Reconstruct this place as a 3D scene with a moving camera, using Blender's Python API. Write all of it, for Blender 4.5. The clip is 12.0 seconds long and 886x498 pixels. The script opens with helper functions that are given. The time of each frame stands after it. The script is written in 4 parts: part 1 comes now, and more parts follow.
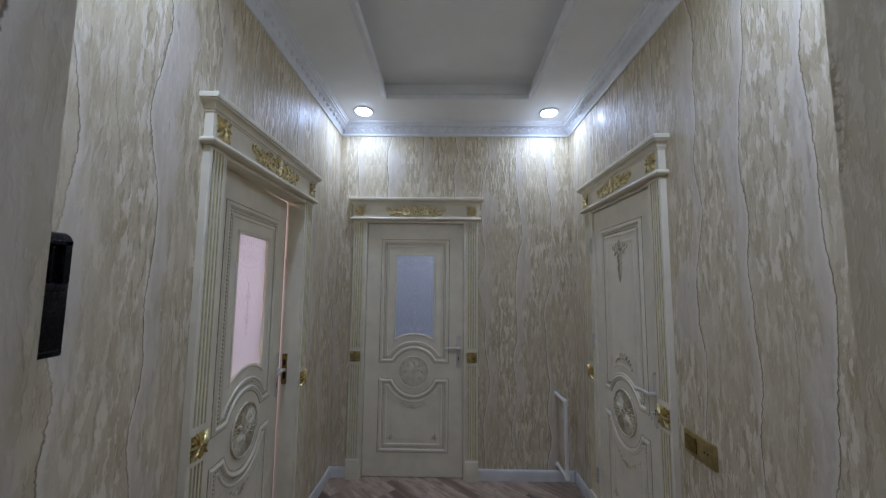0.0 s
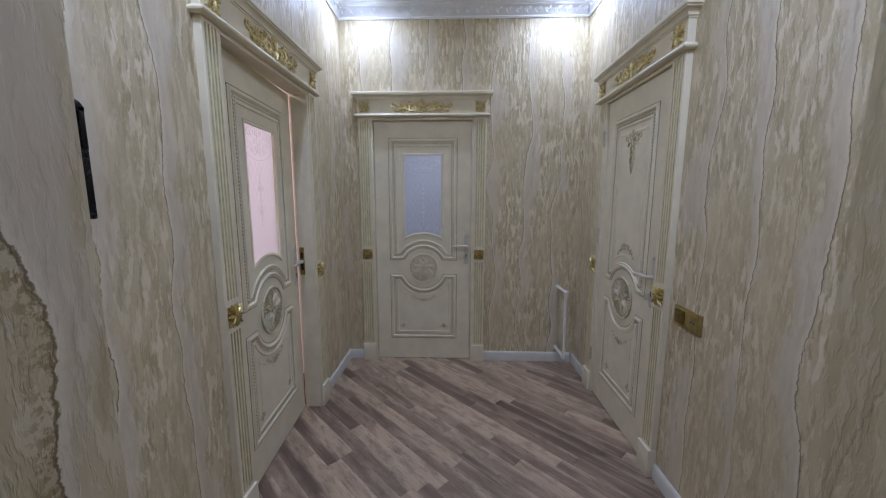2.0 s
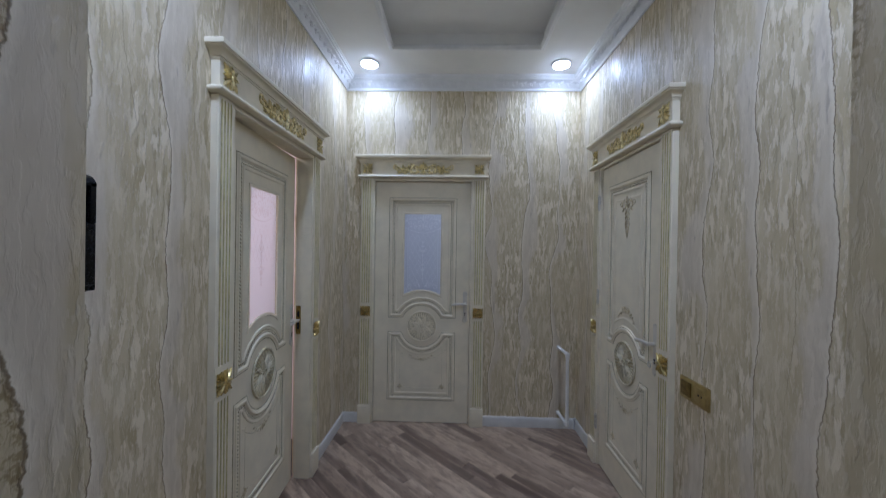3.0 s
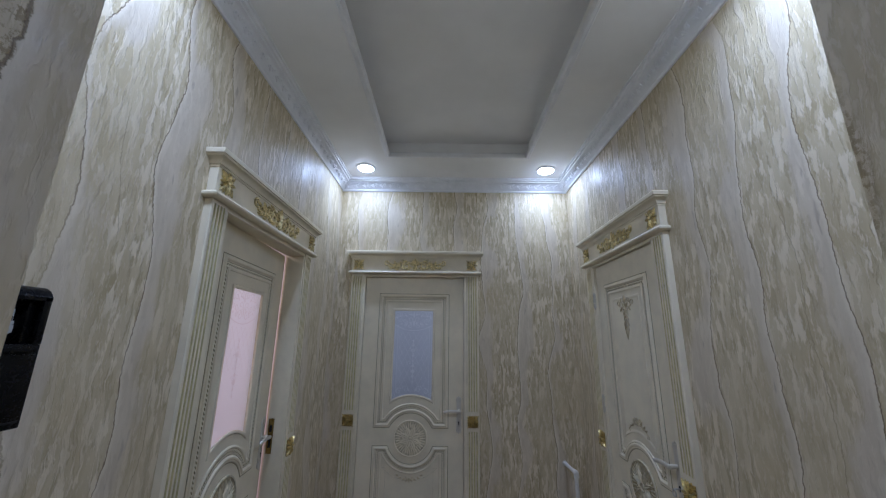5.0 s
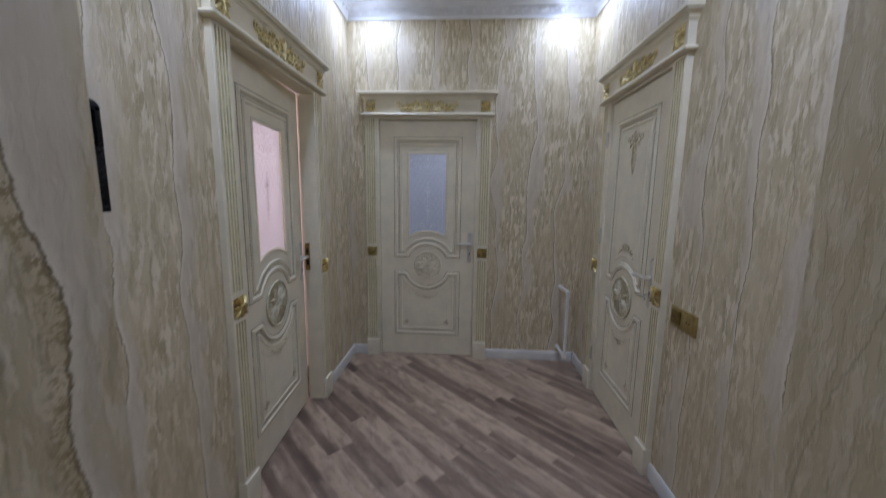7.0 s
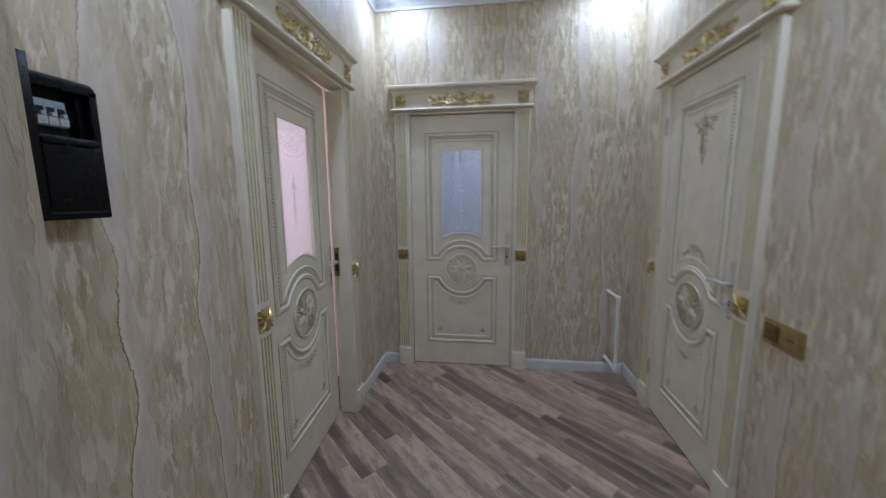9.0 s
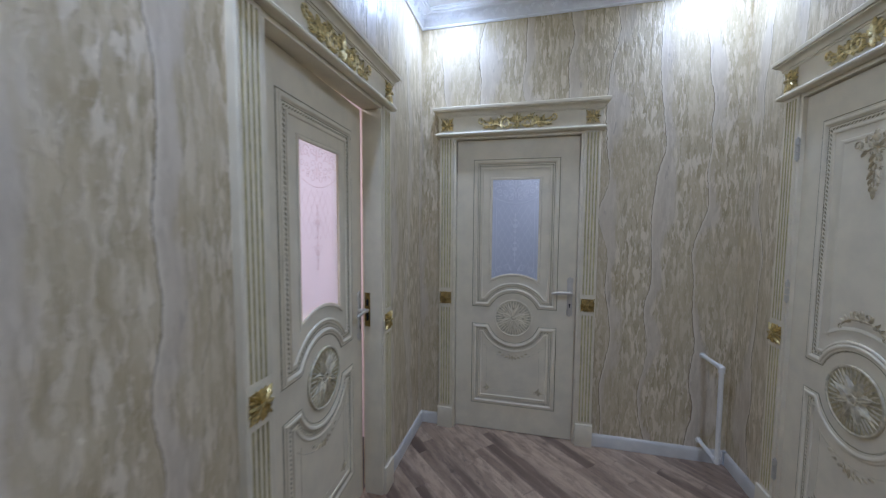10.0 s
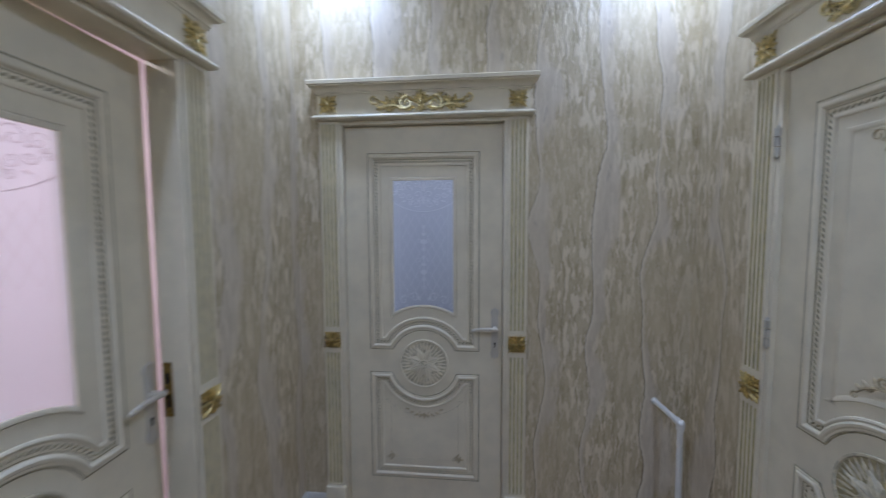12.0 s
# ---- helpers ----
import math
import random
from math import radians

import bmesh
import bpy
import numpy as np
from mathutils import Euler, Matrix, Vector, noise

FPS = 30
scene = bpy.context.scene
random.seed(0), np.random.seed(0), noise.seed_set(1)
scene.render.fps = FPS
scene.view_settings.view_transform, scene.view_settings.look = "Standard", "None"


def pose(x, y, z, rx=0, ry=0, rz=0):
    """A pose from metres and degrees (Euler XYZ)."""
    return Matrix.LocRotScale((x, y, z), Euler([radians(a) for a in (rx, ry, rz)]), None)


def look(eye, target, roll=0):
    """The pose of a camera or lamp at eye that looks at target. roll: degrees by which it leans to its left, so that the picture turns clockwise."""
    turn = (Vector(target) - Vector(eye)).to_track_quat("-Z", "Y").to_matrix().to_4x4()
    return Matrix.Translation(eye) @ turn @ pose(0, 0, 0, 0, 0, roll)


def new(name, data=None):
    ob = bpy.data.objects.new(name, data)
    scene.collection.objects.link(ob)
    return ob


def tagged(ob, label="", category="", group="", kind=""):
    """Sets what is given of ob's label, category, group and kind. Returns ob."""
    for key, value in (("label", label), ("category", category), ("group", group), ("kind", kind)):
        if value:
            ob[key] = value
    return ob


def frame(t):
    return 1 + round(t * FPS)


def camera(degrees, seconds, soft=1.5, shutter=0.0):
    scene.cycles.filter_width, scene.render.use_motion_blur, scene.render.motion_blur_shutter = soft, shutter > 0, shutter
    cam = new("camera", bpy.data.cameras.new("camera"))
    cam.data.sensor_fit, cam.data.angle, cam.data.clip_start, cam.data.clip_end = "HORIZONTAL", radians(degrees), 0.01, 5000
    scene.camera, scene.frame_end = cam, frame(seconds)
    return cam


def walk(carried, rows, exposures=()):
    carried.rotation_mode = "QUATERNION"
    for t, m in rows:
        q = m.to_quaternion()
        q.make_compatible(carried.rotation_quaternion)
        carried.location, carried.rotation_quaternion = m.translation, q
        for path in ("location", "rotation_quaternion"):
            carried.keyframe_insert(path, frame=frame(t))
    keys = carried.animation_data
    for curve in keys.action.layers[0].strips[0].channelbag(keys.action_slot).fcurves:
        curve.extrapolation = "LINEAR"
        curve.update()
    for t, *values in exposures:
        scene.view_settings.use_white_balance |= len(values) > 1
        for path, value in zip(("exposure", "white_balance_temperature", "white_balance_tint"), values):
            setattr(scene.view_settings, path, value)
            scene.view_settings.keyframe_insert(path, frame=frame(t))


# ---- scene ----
import functools

cam = camera(101.8, 12.0, soft=1.1, shutter=0.5)
PATH = [
    (0, (0.087, -0.409, 1.547), (0.056, 1.582, 1.734), 0.6),
    (0.5, (0.058, -0.416, 1.512), (0.036, 1.584, 1.568), 0.8),
    (1, (0.067, -0.430, 1.468), (0.045, 1.562, 1.292), 1.2),
    (1.5, (0.087, -0.443, 1.416), (0.054, 1.532, 1.099), 0.1),
    (2, (0.079, -0.437, 1.426), (0.014, 1.542, 1.142), 0.1),
    (2.5, (0.077, -0.432, 1.45), (0.016, 1.557, 1.252), 0.6),
    (3, (0.082, -0.433, 1.490), (0.017, 1.566, 1.482), 0.9),
    (3.5, (0.089, -0.429, 1.497), (0.003, 1.563, 1.662), 0.8),
    (3.7, (0.106, -0.419, 1.508), (0.018, 1.565, 1.744), 1.0),
    (5.3, (0.057, -0.365, 1.567), (0.049, 1.576, 2.053), 0.7),
    (5.5, (0.08, -0.378, 1.57), (0.058, 1.579, 1.983), 0.4),
    (6, (0.103, -0.402, 1.526), (0.074, 1.585, 1.747), -0.0),
    (6.5, (0.102, -0.433, 1.488), (0.044, 1.566, 1.473), 1.0),
    (7, (0.123, -0.473, 1.425), (0.011, 1.503, 1.134), 0.8),
    (7.2, (0.12, -0.487, 1.418), (-0.019, 1.471, 1.031), 0.6),
    (8.8, (0.081, -0.339, 1.405), (-0.146, 1.626, 1.104), -2.0),
    (9, (0.04, -0.284, 1.411), (-0.218, 1.678, 1.125), -0.5),
    (9.2, (-0.026, -0.214, 1.448), (-0.312, 1.75, 1.196), 1.8),
    (9.5, (-0.115, -0.106, 1.446), (-0.39, 1.865, 1.243), 1.6),
    (10, (-0.077, 0.111, 1.464), (-0.555, 2.049, 1.328), 0.4),
    (10.5, (0.036, 0.309, 1.504), (-0.433, 2.249, 1.372), 1.3),
    (11, (0.052, 0.444, 1.505), (-0.301, 2.406, 1.342), 1.2),
    (11.5, (-0.011, 0.608, 1.529), (-0.356, 2.572, 1.371), 1.5),
    (12, (0.078, 0.785, 1.54), (-0.103, 2.773, 1.41), -0.2),
]
# stops, kelvin and tint of the clip's own automatic exposure and white balance
LIGHT = [
    (0, 0.34, 6370, 15.5), (0.5, 0.41, 6320, 15.0), (1, 0.54, 6470, 16.0), (1.5, 0.75, 6670, 17.0), (2, 0.77, 6670, 17.0), (2.5, 0.72, 6420, 15.5),
    (3, 0.53, 6280, 14.5), (3.5, 0.52, 6300, 14.5), (5.5, 0.27, 6280, 14.5), (6, 0.29, 6450, 16.0), (6.5, 0.44, 6420, 15.5), (7, 0.61, 6670, 17.0),
    (9, 0.75, 6390, 16.0), (9.5, 0.75, 6240, 15.0), (10, 0.75, 6190, 15.0), (10.5, 0.63, 6190, 15.0), (11, 0.61, 6190, 15.0), (11.5, 0.65, 6190, 15.0), (12, 0.69, 6190, 15.0),
]
walk(cam, [(t, look(eye, target, roll)) for t, eye, target, roll in PATH], LIGHT)

# ---------------------------------------------------------------- world and lamps
world = bpy.data.worlds.new("world")
scene.world = world
world.use_nodes = True
world.node_tree.nodes["Background"].inputs[0].default_value = (0.5, 0.55, 0.65, 1)
world.node_tree.nodes["Background"].inputs[1].default_value = 0.02

# plan of the hall and of the passage that leads into it
XL, XR, YN = -0.85, 1.112, 2.60
PL, PR, YSL, YSR, YS = -0.393, 0.665, 0.015, 0.12, -2.0
CEIL, T = 2.91, 0.12
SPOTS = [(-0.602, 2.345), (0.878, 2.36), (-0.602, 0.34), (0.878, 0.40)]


def lamp(name, m, energy, size, colour, shape="DISK", size_y=None, spread=180):
    data = bpy.data.lights.new(name, "AREA")
    data.energy, data.size, data.color, data.shape = energy, size, colour, shape
    data.spread = radians(spread)
    if size_y:
        data.size_y = size_y
    ob = new(name, data)
    ob.matrix_world = m
    return ob


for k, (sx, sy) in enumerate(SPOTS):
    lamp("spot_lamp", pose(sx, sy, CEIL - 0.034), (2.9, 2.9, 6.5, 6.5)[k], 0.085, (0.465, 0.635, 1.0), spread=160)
lamp("pink_room_lamp", pose(-2.1, 1.2, 2.55), 19.0, 0.5, (0.95, 0.92, 1.0))
lamp("blue_room_lamp", pose(0.3, 4.92, 2.7), 15.5, 0.5, (0.78, 0.86, 1.0))


# ---------------------------------------------------------------- materials
def material(name, colour=(0.5, 0.5, 0.5), rough=0.5, metal=0.0):
    m = bpy.data.materials.new(name)
    m.use_nodes = True
    b = m.node_tree.nodes["Principled BSDF"]
    b.inputs["Base Color"].default_value = (*colour, 1)
    b.inputs["Roughness"].default_value = rough
    b.inputs["Metallic"].default_value = metal
    return m


class Graph:
    """Short hand for node materials."""

    def __init__(self, m):
        self.t = m.node_tree
        self.b = self.t.nodes["Principled BSDF"]

    def node(self, kind):
        return self.t.nodes.new(kind)

    def link(self, a, b):
        self.t.links.new(a, b)

    def math(self, op, a, b=0.0, c=None):
        n = self.node("ShaderNodeMath")
        n.operation = op
        for i, v in enumerate((a, b, c)):
            if v is None:
                continue
            if isinstance(v, (int, float)):
                n.inputs[i].default_value = v
            else:
                self.link(v, n.inputs[i])
        return n.outputs[0]

    def vec(self, x, y, z=0.0):
        n = self.node("ShaderNodeCombineXYZ")
        for i, v in enumerate((x, y, z)):
            if isinstance(v, (int, float)):
                n.inputs[i].default_value = v
            else:
                self.link(v, n.inputs[i])
        return n.outputs[0]

    def noise(self, vector, scale=1.0, detail=3.0, rough=0.55):
        n = self.node("ShaderNodeTexNoise")
        n.inputs["Scale"].default_value, n.inputs["Detail"].default_value = scale, detail
        n.inputs["Roughness"].default_value = rough
        if vector is not None:
            self.link(vector, n.inputs["Vector"])
        return n.outputs["Fac"]

    def step(self, v, lo, hi, out_lo=0.0, out_hi=1.0):
        n = self.node("ShaderNodeMapRange")
        n.interpolation_type = "SMOOTHSTEP"
        self.link(v, n.inputs[0])
        for i, x in enumerate((lo, hi, out_lo, out_hi)):
            n.inputs[i + 1].default_value = x
        return n.outputs[0]

    def mix(self, fac, a, b):
        n = self.node("ShaderNodeMix")
        n.data_type = "RGBA"
        for socket, v in ((n.inputs[0], fac), (n.inputs[6], a), (n.inputs[7], b)):
            if isinstance(v, tuple):
                socket.default_value = (*v, 1)
            elif isinstance(v, (int, float)):
                socket.default_value = v
            else:
                self.link(v, socket)
        return n.outputs[2]

    def colour(self, v):
        self.link(v, self.b.inputs["Base Color"])

    def rough(self, v):
        self.link(v, self.b.inputs["Roughness"])

    def bump(self, v, strength=0.3, distance=0.002):
        n = self.node("ShaderNodeBump")
        n.inputs["Strength"].default_value, n.inputs["Distance"].default_value = strength, distance
        self.link(v, n.inputs["Height"])
        self.link(n.outputs[0], self.b.inputs["Normal"])


def worn(name, colour, rough, metal=0.0, scale=9.0, spread=0.12, bump=0.06, fine=160.0, dark=None):
    """A surface with broad blotches and a fine grain."""
    m = material(name, colour, rough, metal)
    g = Graph(m)
    p = g.node("ShaderNodeNewGeometry").outputs["Position"]
    broad, grain = g.noise(p, scale, 4), g.noise(p, fine, 2)
    low = dark or tuple(c * (1 - spread * 1.6) for c in colour)
    high = tuple(min(1, c * (1 + spread * 0.5)) for c in colour)
    g.colour(g.mix(g.step(broad, 0.3, 0.7), low, high))
    g.rough(g.math("ADD", g.math("MULTIPLY", g.math("ADD", broad, grain), 0.14), rough - 0.14))
    g.bump(grain, bump, 0.001)
    return m


def wallpaper_material(name="wallpaper", shift=0.0, veined=0.0, flaky=1.0, crust=0.0):
    """Embossed travertine-look vinyl: lilac calm bands beside wandering upright veins, and short drip-like strokes in beige and olive."""
    m = material(name, (0.6, 0.57, 0.52), 0.40)
    g = Graph(m)
    xyz = g.node("ShaderNodeSeparateXYZ")
    g.link(g.node("ShaderNodeNewGeometry").outputs["Position"], xyz.inputs[0])
    u, z = g.math("ADD", g.math("ADD", xyz.outputs[0], xyz.outputs[1]), shift), xyz.outputs[2]
    at = lambda a, b, k=0.0: g.vec(g.math("MULTIPLY", u, a), g.math("MULTIPLY", z, b), k)
    both = lambda *v: functools.reduce(lambda a, b: g.math("MULTIPLY", a, b), v)
    # veins
    drift = g.math("MULTIPLY", g.math("SUBTRACT", g.noise(at(1.6, 1.75), 1, 1), 0.5), 0.25)
    shake = g.math("MULTIPLY", g.math("SUBTRACT", g.noise(at(26, 38, 3), 1, 4, 0.65), 0.5), 0.020)
    fr = g.math("FRACT", g.math("DIVIDE", g.math("ADD", g.math("ADD", u, drift), shake), 0.262))
    off = g.math("SUBTRACT", fr, 0.4)
    seen = g.step(g.noise(at(2.1, 0.8, 7), 1, 1), 0.36 - veined, 0.50 - veined, 0.25, 1.0)
    line = both(g.step(g.math("ABSOLUTE", off), 0.002, 0.011, 1, 0), seen)
    rim = both(g.step(off, 0.004, 0.014), g.step(off, 0.02, 0.07, 1, 0), seen)
    thin = both(g.step(g.math("ABSOLUTE", g.math("SUBTRACT", fr, 0.88)), 0.002, 0.009, 1, 0), g.step(g.noise(at(2.6, 1.0, 15), 1, 1), 0.46, 0.53))
    # calm bands to one side of each vein, ragged on their far edge
    width = g.step(g.noise(at(3.6, 1.5, 11), 1, 2), 0.34, 0.70, 0.03, 0.50)
    rag = g.math("MULTIPLY", g.math("SUBTRACT", g.noise(at(48, 7, 5), 1, 3), 0.5), 0.34)
    gap = g.math("SUBTRACT", g.math("SUBTRACT", width, off), rag)
    calm = both(g.step(off, 0.0, 0.02), g.step(gap, -0.07, 0.12), 0.70)
    eye = both(calm, g.step(g.noise(at(34, 7.5, 21), 1, 2, 0.5), 0.64, 0.72))
    # strokes
    warp = g.math("MULTIPLY", g.math("SUBTRACT", g.noise(at(20, 10, 6), 1, 3, 0.6), 0.5), 1.3)
    slip = lambda a, b, k: g.vec(g.math("ADD", g.math("MULTIPLY", u, a), warp), g.math("MULTIPLY", z, b), k)
    light = g.step(g.noise(slip(44, 9.0, 1), 1, 4, 0.58), 0.50, 0.585)
    dark = g.step(g.noise(slip(48, 8.0, 2), 1, 4, 0.58), 0.51, 0.61)
    fleck = g.step(g.noise(slip(95, 34, 8), 1, 2, 0.5), 0.56, 0.66)
    fibre = g.noise(at(190, 16, 12), 1, 3, 0.6)
    wash = g.noise(at(15, 4.0, 4), 1, 4, 0.6)
    patch = g.step(g.noise(at(4.2, 1.3, 9), 1, 2), 0.36, 0.60)
    free = g.math("SUBTRACT", 1.0, calm)
    base = g.mix(g.step(wash, 0.30, 0.70), (0.525, 0.425, 0.259), (0.657, 0.552, 0.368))
    base = g.mix(g.math("MULTIPLY", fibre, 0.20), base, (0.389, 0.305, 0.188))
    base = g.mix(g.math("MULTIPLY", dark, g.step(patch, 0.0, 1.0, 0.22 * flaky, 0.66 * flaky)), base, (0.384, 0.296, 0.158))
    base = g.mix(g.math("MULTIPLY", light, g.step(patch, 0.0, 1.0, 0.34 * flaky, 0.86 * flaky)), base, (0.788, 0.682, 0.512))
    base = g.mix(g.math("MULTIPLY", fleck, 0.26), base, (0.768, 0.680, 0.526))
    base = g.mix(calm, base, g.mix(wash, (0.566, 0.480, 0.376), (0.752, 0.655, 0.526)))
    base = g.mix(g.math("MULTIPLY", eye, 0.7), base, (0.348, 0.280, 0.211))
    if crust:
        grit = g.step(g.noise(at(70, 58, 31), 1, 4, 0.7), 0.46, 0.56)
        base = g.mix(both(grit, g.step(off, -0.14, -0.02), g.step(off, -0.004, 0.004, 1, 0), crust), base, (0.303, 0.215, 0.099))
    base = g.mix(g.math("MULTIPLY", rim, 0.6), base, (0.778, 0.690, 0.545))
    base = g.mix(g.math("MULTIPLY", thin, 0.55), base, (0.293, 0.215, 0.122))
    g.colour(g.mix(g.math("MULTIPLY", line, 0.85), base, (0.192, 0.130, 0.066)))
    g.rough(g.math("SUBTRACT", 0.50, g.math("MULTIPLY", g.math("ADD", light, calm), 0.10)))
    relief_of = both(g.math("SUBTRACT", g.math("ADD", light, g.math("MULTIPLY", fleck, 0.4)), dark), free)
    height = g.math("SUBTRACT", g.math("ADD", relief_of, g.math("MULTIPLY", fibre, 0.15)), g.math("MULTIPLY", g.math("ADD", line, eye), 0.9))
    g.bump(height, 0.50, 0.0020)
    return m


def plank_material():
    """Grey-brown laminate; the grain runs along each plank's own length."""
    m = material("laminate", (0.2, 0.16, 0.14), 0.42)
    g = Graph(m)
    info = g.node("ShaderNodeObjectInfo")
    tc = g.node("ShaderNodeTexCoord")
    xyz = g.node("ShaderNodeSeparateXYZ")
    g.link(tc.outputs["Object"], xyz.inputs[0])
    r = info.outputs["Random"]
    k = g.math("MULTIPLY", r, 37.0)
    at = lambda a, b: g.vec(g.math("ADD", g.math("MULTIPLY", xyz.outputs[0], a), k), g.math("MULTIPLY", xyz.outputs[1], b), k)
    grain = g.noise(at(5.0, 70.0), 1, 5, 0.65)
    streak = g.noise(at(2.0, 13.0), 1, 3)
    blotch = g.noise(at(8.0, 24.0), 1, 6, 0.7)
    knot = g.noise(at(6.0, 13.0), 1, 4, 0.7)
    tone = g.mix(g.step(r, 0.0, 1.0), (0.140, 0.086, 0.060), (0.51, 0.365, 0.250))
    # one long side of a board is paler, with a wavering edge
    pale_side = g.step(g.math("ADD", xyz.outputs[1], g.math("MULTIPLY", g.math("SUBTRACT", streak, 0.5), 0.10)), 0.0, 0.045, 0, 0.60)
    tone = g.mix(pale_side, tone, (0.615, 0.455, 0.325))
    tone = g.mix(g.step(streak, 0.42, 0.70, 0, 0.45), tone, (0.575, 0.425, 0.302))
    tone = g.mix(g.step(blotch, 0.44, 0.64, 0, 0.50), tone, (0.140, 0.088, 0.063))
    tone = g.mix(g.step(grain, 0.42, 0.66, 0, 0.20), tone, (0.100, 0.064, 0.046))
    g.colour(g.mix(g.step(knot, 0.60, 0.74, 0, 0.60), tone, (0.085, 0.053, 0.039)))
    g.rough(g.math("ADD", g.math("MULTIPLY", grain, 0.25), 0.30))
    g.bump(grain, 0.15, 0.0008)
    return m


def frosted(name, tint, scatter=0.6):
    """Sand-blasted glass: rough refraction and a scattering share."""
    m = material(name, tint, 0.35)
    t = m.node_tree
    b = t.nodes["Principled BSDF"]
    b.inputs["Transmission Weight"].default_value = 1.0
    b.inputs["Roughness"].default_value = 0.45
    b.inputs["IOR"].default_value = 1.2
    g = Graph(m)
    p = g.node("ShaderNodeNewGeometry").outputs["Position"]
    g.bump(g.noise(p, 240, 2), 0.25, 0.001)
    tr = t.nodes.new("ShaderNodeBsdfTranslucent")
    tr.inputs[0].default_value = (*tint, 1)
    mixer = t.nodes.new("ShaderNodeMixShader")
    mixer.inputs[0].default_value = scatter
    t.links.new(b.outputs[0], mixer.inputs[1])
    t.links.new(tr.outputs[0], mixer.inputs[2])
    t.links.new(mixer.outputs[0], t.nodes["Material Output"].inputs[0])
    return m


def glowing(name, colour, strength):
    m = material(name, (0.9, 0.9, 0.9), 0.5)
    b = m.node_tree.nodes["Principled BSDF"]
    b.inputs["Emission Color"].default_value = (*colour, 1)
    b.inputs["Emission Strength"].default_value = strength
    return m


PAPER = wallpaper_material()
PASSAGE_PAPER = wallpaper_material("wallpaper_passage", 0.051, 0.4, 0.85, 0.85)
LAMINATE = plank_material()
CREAM = worn("cream_lacquer", (0.785, 0.70, 0.525), 0.44, spread=0.05)
PATINA = worn("gold_patina", (0.40, 0.34, 0.20), 0.5, spread=0.25, scale=60)
FLUTE = worn("flute_gilding", (0.66, 0.57, 0.31), 0.45, spread=0.12, scale=30)
MEDAL_BASE = worn("medallion_ground", (0.50, 0.42, 0.24), 0.5, spread=0.2, scale=60)
SPRIG = worn("gold_rubbed_sprig", (0.58, 0.48, 0.30), 0.5, spread=0.2, scale=60)
MEDAL = worn("medallion_patina", (0.68, 0.60, 0.42), 0.5, spread=0.2, scale=50)
# one gilding in two tones: the lintel's extra light is put into the colour
SHADED_GOLD = worn("shaded_gilding", (0.70, 0.53, 0.21), 0.32, metal=0.50, spread=0.3, scale=90)
LIT_GOLD = worn("lit_gilding", (0.90, 0.75, 0.40), 0.30, metal=0.50, spread=0.25, scale=70)
BRASS = worn("aged_brass", (0.42, 0.285, 0.095), 0.35, metal=1.0, spread=0.3, scale=60)
PLATE = worn("brushed_gold_plate", (0.52, 0.40, 0.17), 0.32, metal=0.85, spread=0.12, scale=30)
DARK_GOLD = worn("dark_gold", (0.27, 0.185, 0.06), 0.35, metal=0.8, spread=0.2, scale=40)
SATIN = worn("satin_pearl_metal", (0.66, 0.61, 0.52), 0.36, metal=0.35, spread=0.06)
STEEL = worn("grey_steel", (0.60, 0.57, 0.50), 0.4, metal=0.6)
WHITE = worn("white_gypsum", (0.86, 0.87, 0.90), 0.42, spread=0.04)
CEILING_PAINT = worn("ceiling_paint", (0.88, 0.88, 0.88), 0.62, spread=0.03, scale=3)
BOARD_WHITE = worn("white_skirting", (0.66, 0.63, 0.57), 0.38, spread=0.06)
PVC = worn("white_pvc", (0.80, 0.77, 0.70), 0.32, spread=0.05)
GREY_PVC = worn("grey_plastic", (0.48, 0.48, 0.48), 0.35, spread=0.08)
BLACK = worn("black_plastic", (0.0035, 0.0038, 0.005), 0.26, spread=0.2, bump=0.01)
BLACK.node_tree.nodes["Principled BSDF"].inputs["Specular IOR Level"].default_value = 0.22
# near-black that stands in for the shade inside holes, slots and recesses
DARK = worn("dark_recess", (0.008, 0.008, 0.009), 0.6)
BREAKER = worn("breaker_plastic", (0.62, 0.64, 0.66), 0.4, spread=0.06)
BREAKER_LABEL = worn("pale_blue_label", (0.46, 0.55, 0.62), 0.5, spread=0.1)
PINK = worn("pink_plaster", (0.79, 0.675, 0.685), 0.7, spread=0.05)
PALE = worn("pale_blue_plaster", (0.70, 0.72, 0.77), 0.7, spread=0.06)
SUBFLOOR = worn("dark_subfloor", (0.05, 0.042, 0.038), 0.8)
GLASS_PINK = frosted("frosted_glass", (0.84, 0.85, 0.885), 0.4)
ETCH = frosted("etched_line", (0.80, 0.77, 0.785), 0.6)
GLASS_BLUE = frosted("frosted_blue_glass", (0.70, 0.72, 0.76), 0.30)
ETCH_LIGHT = frosted("etched_pale_line", (0.97, 0.98, 1.0), 0.92)
LED = glowing("led_diffuser", (0.54, 0.71, 1.0), 36.0)


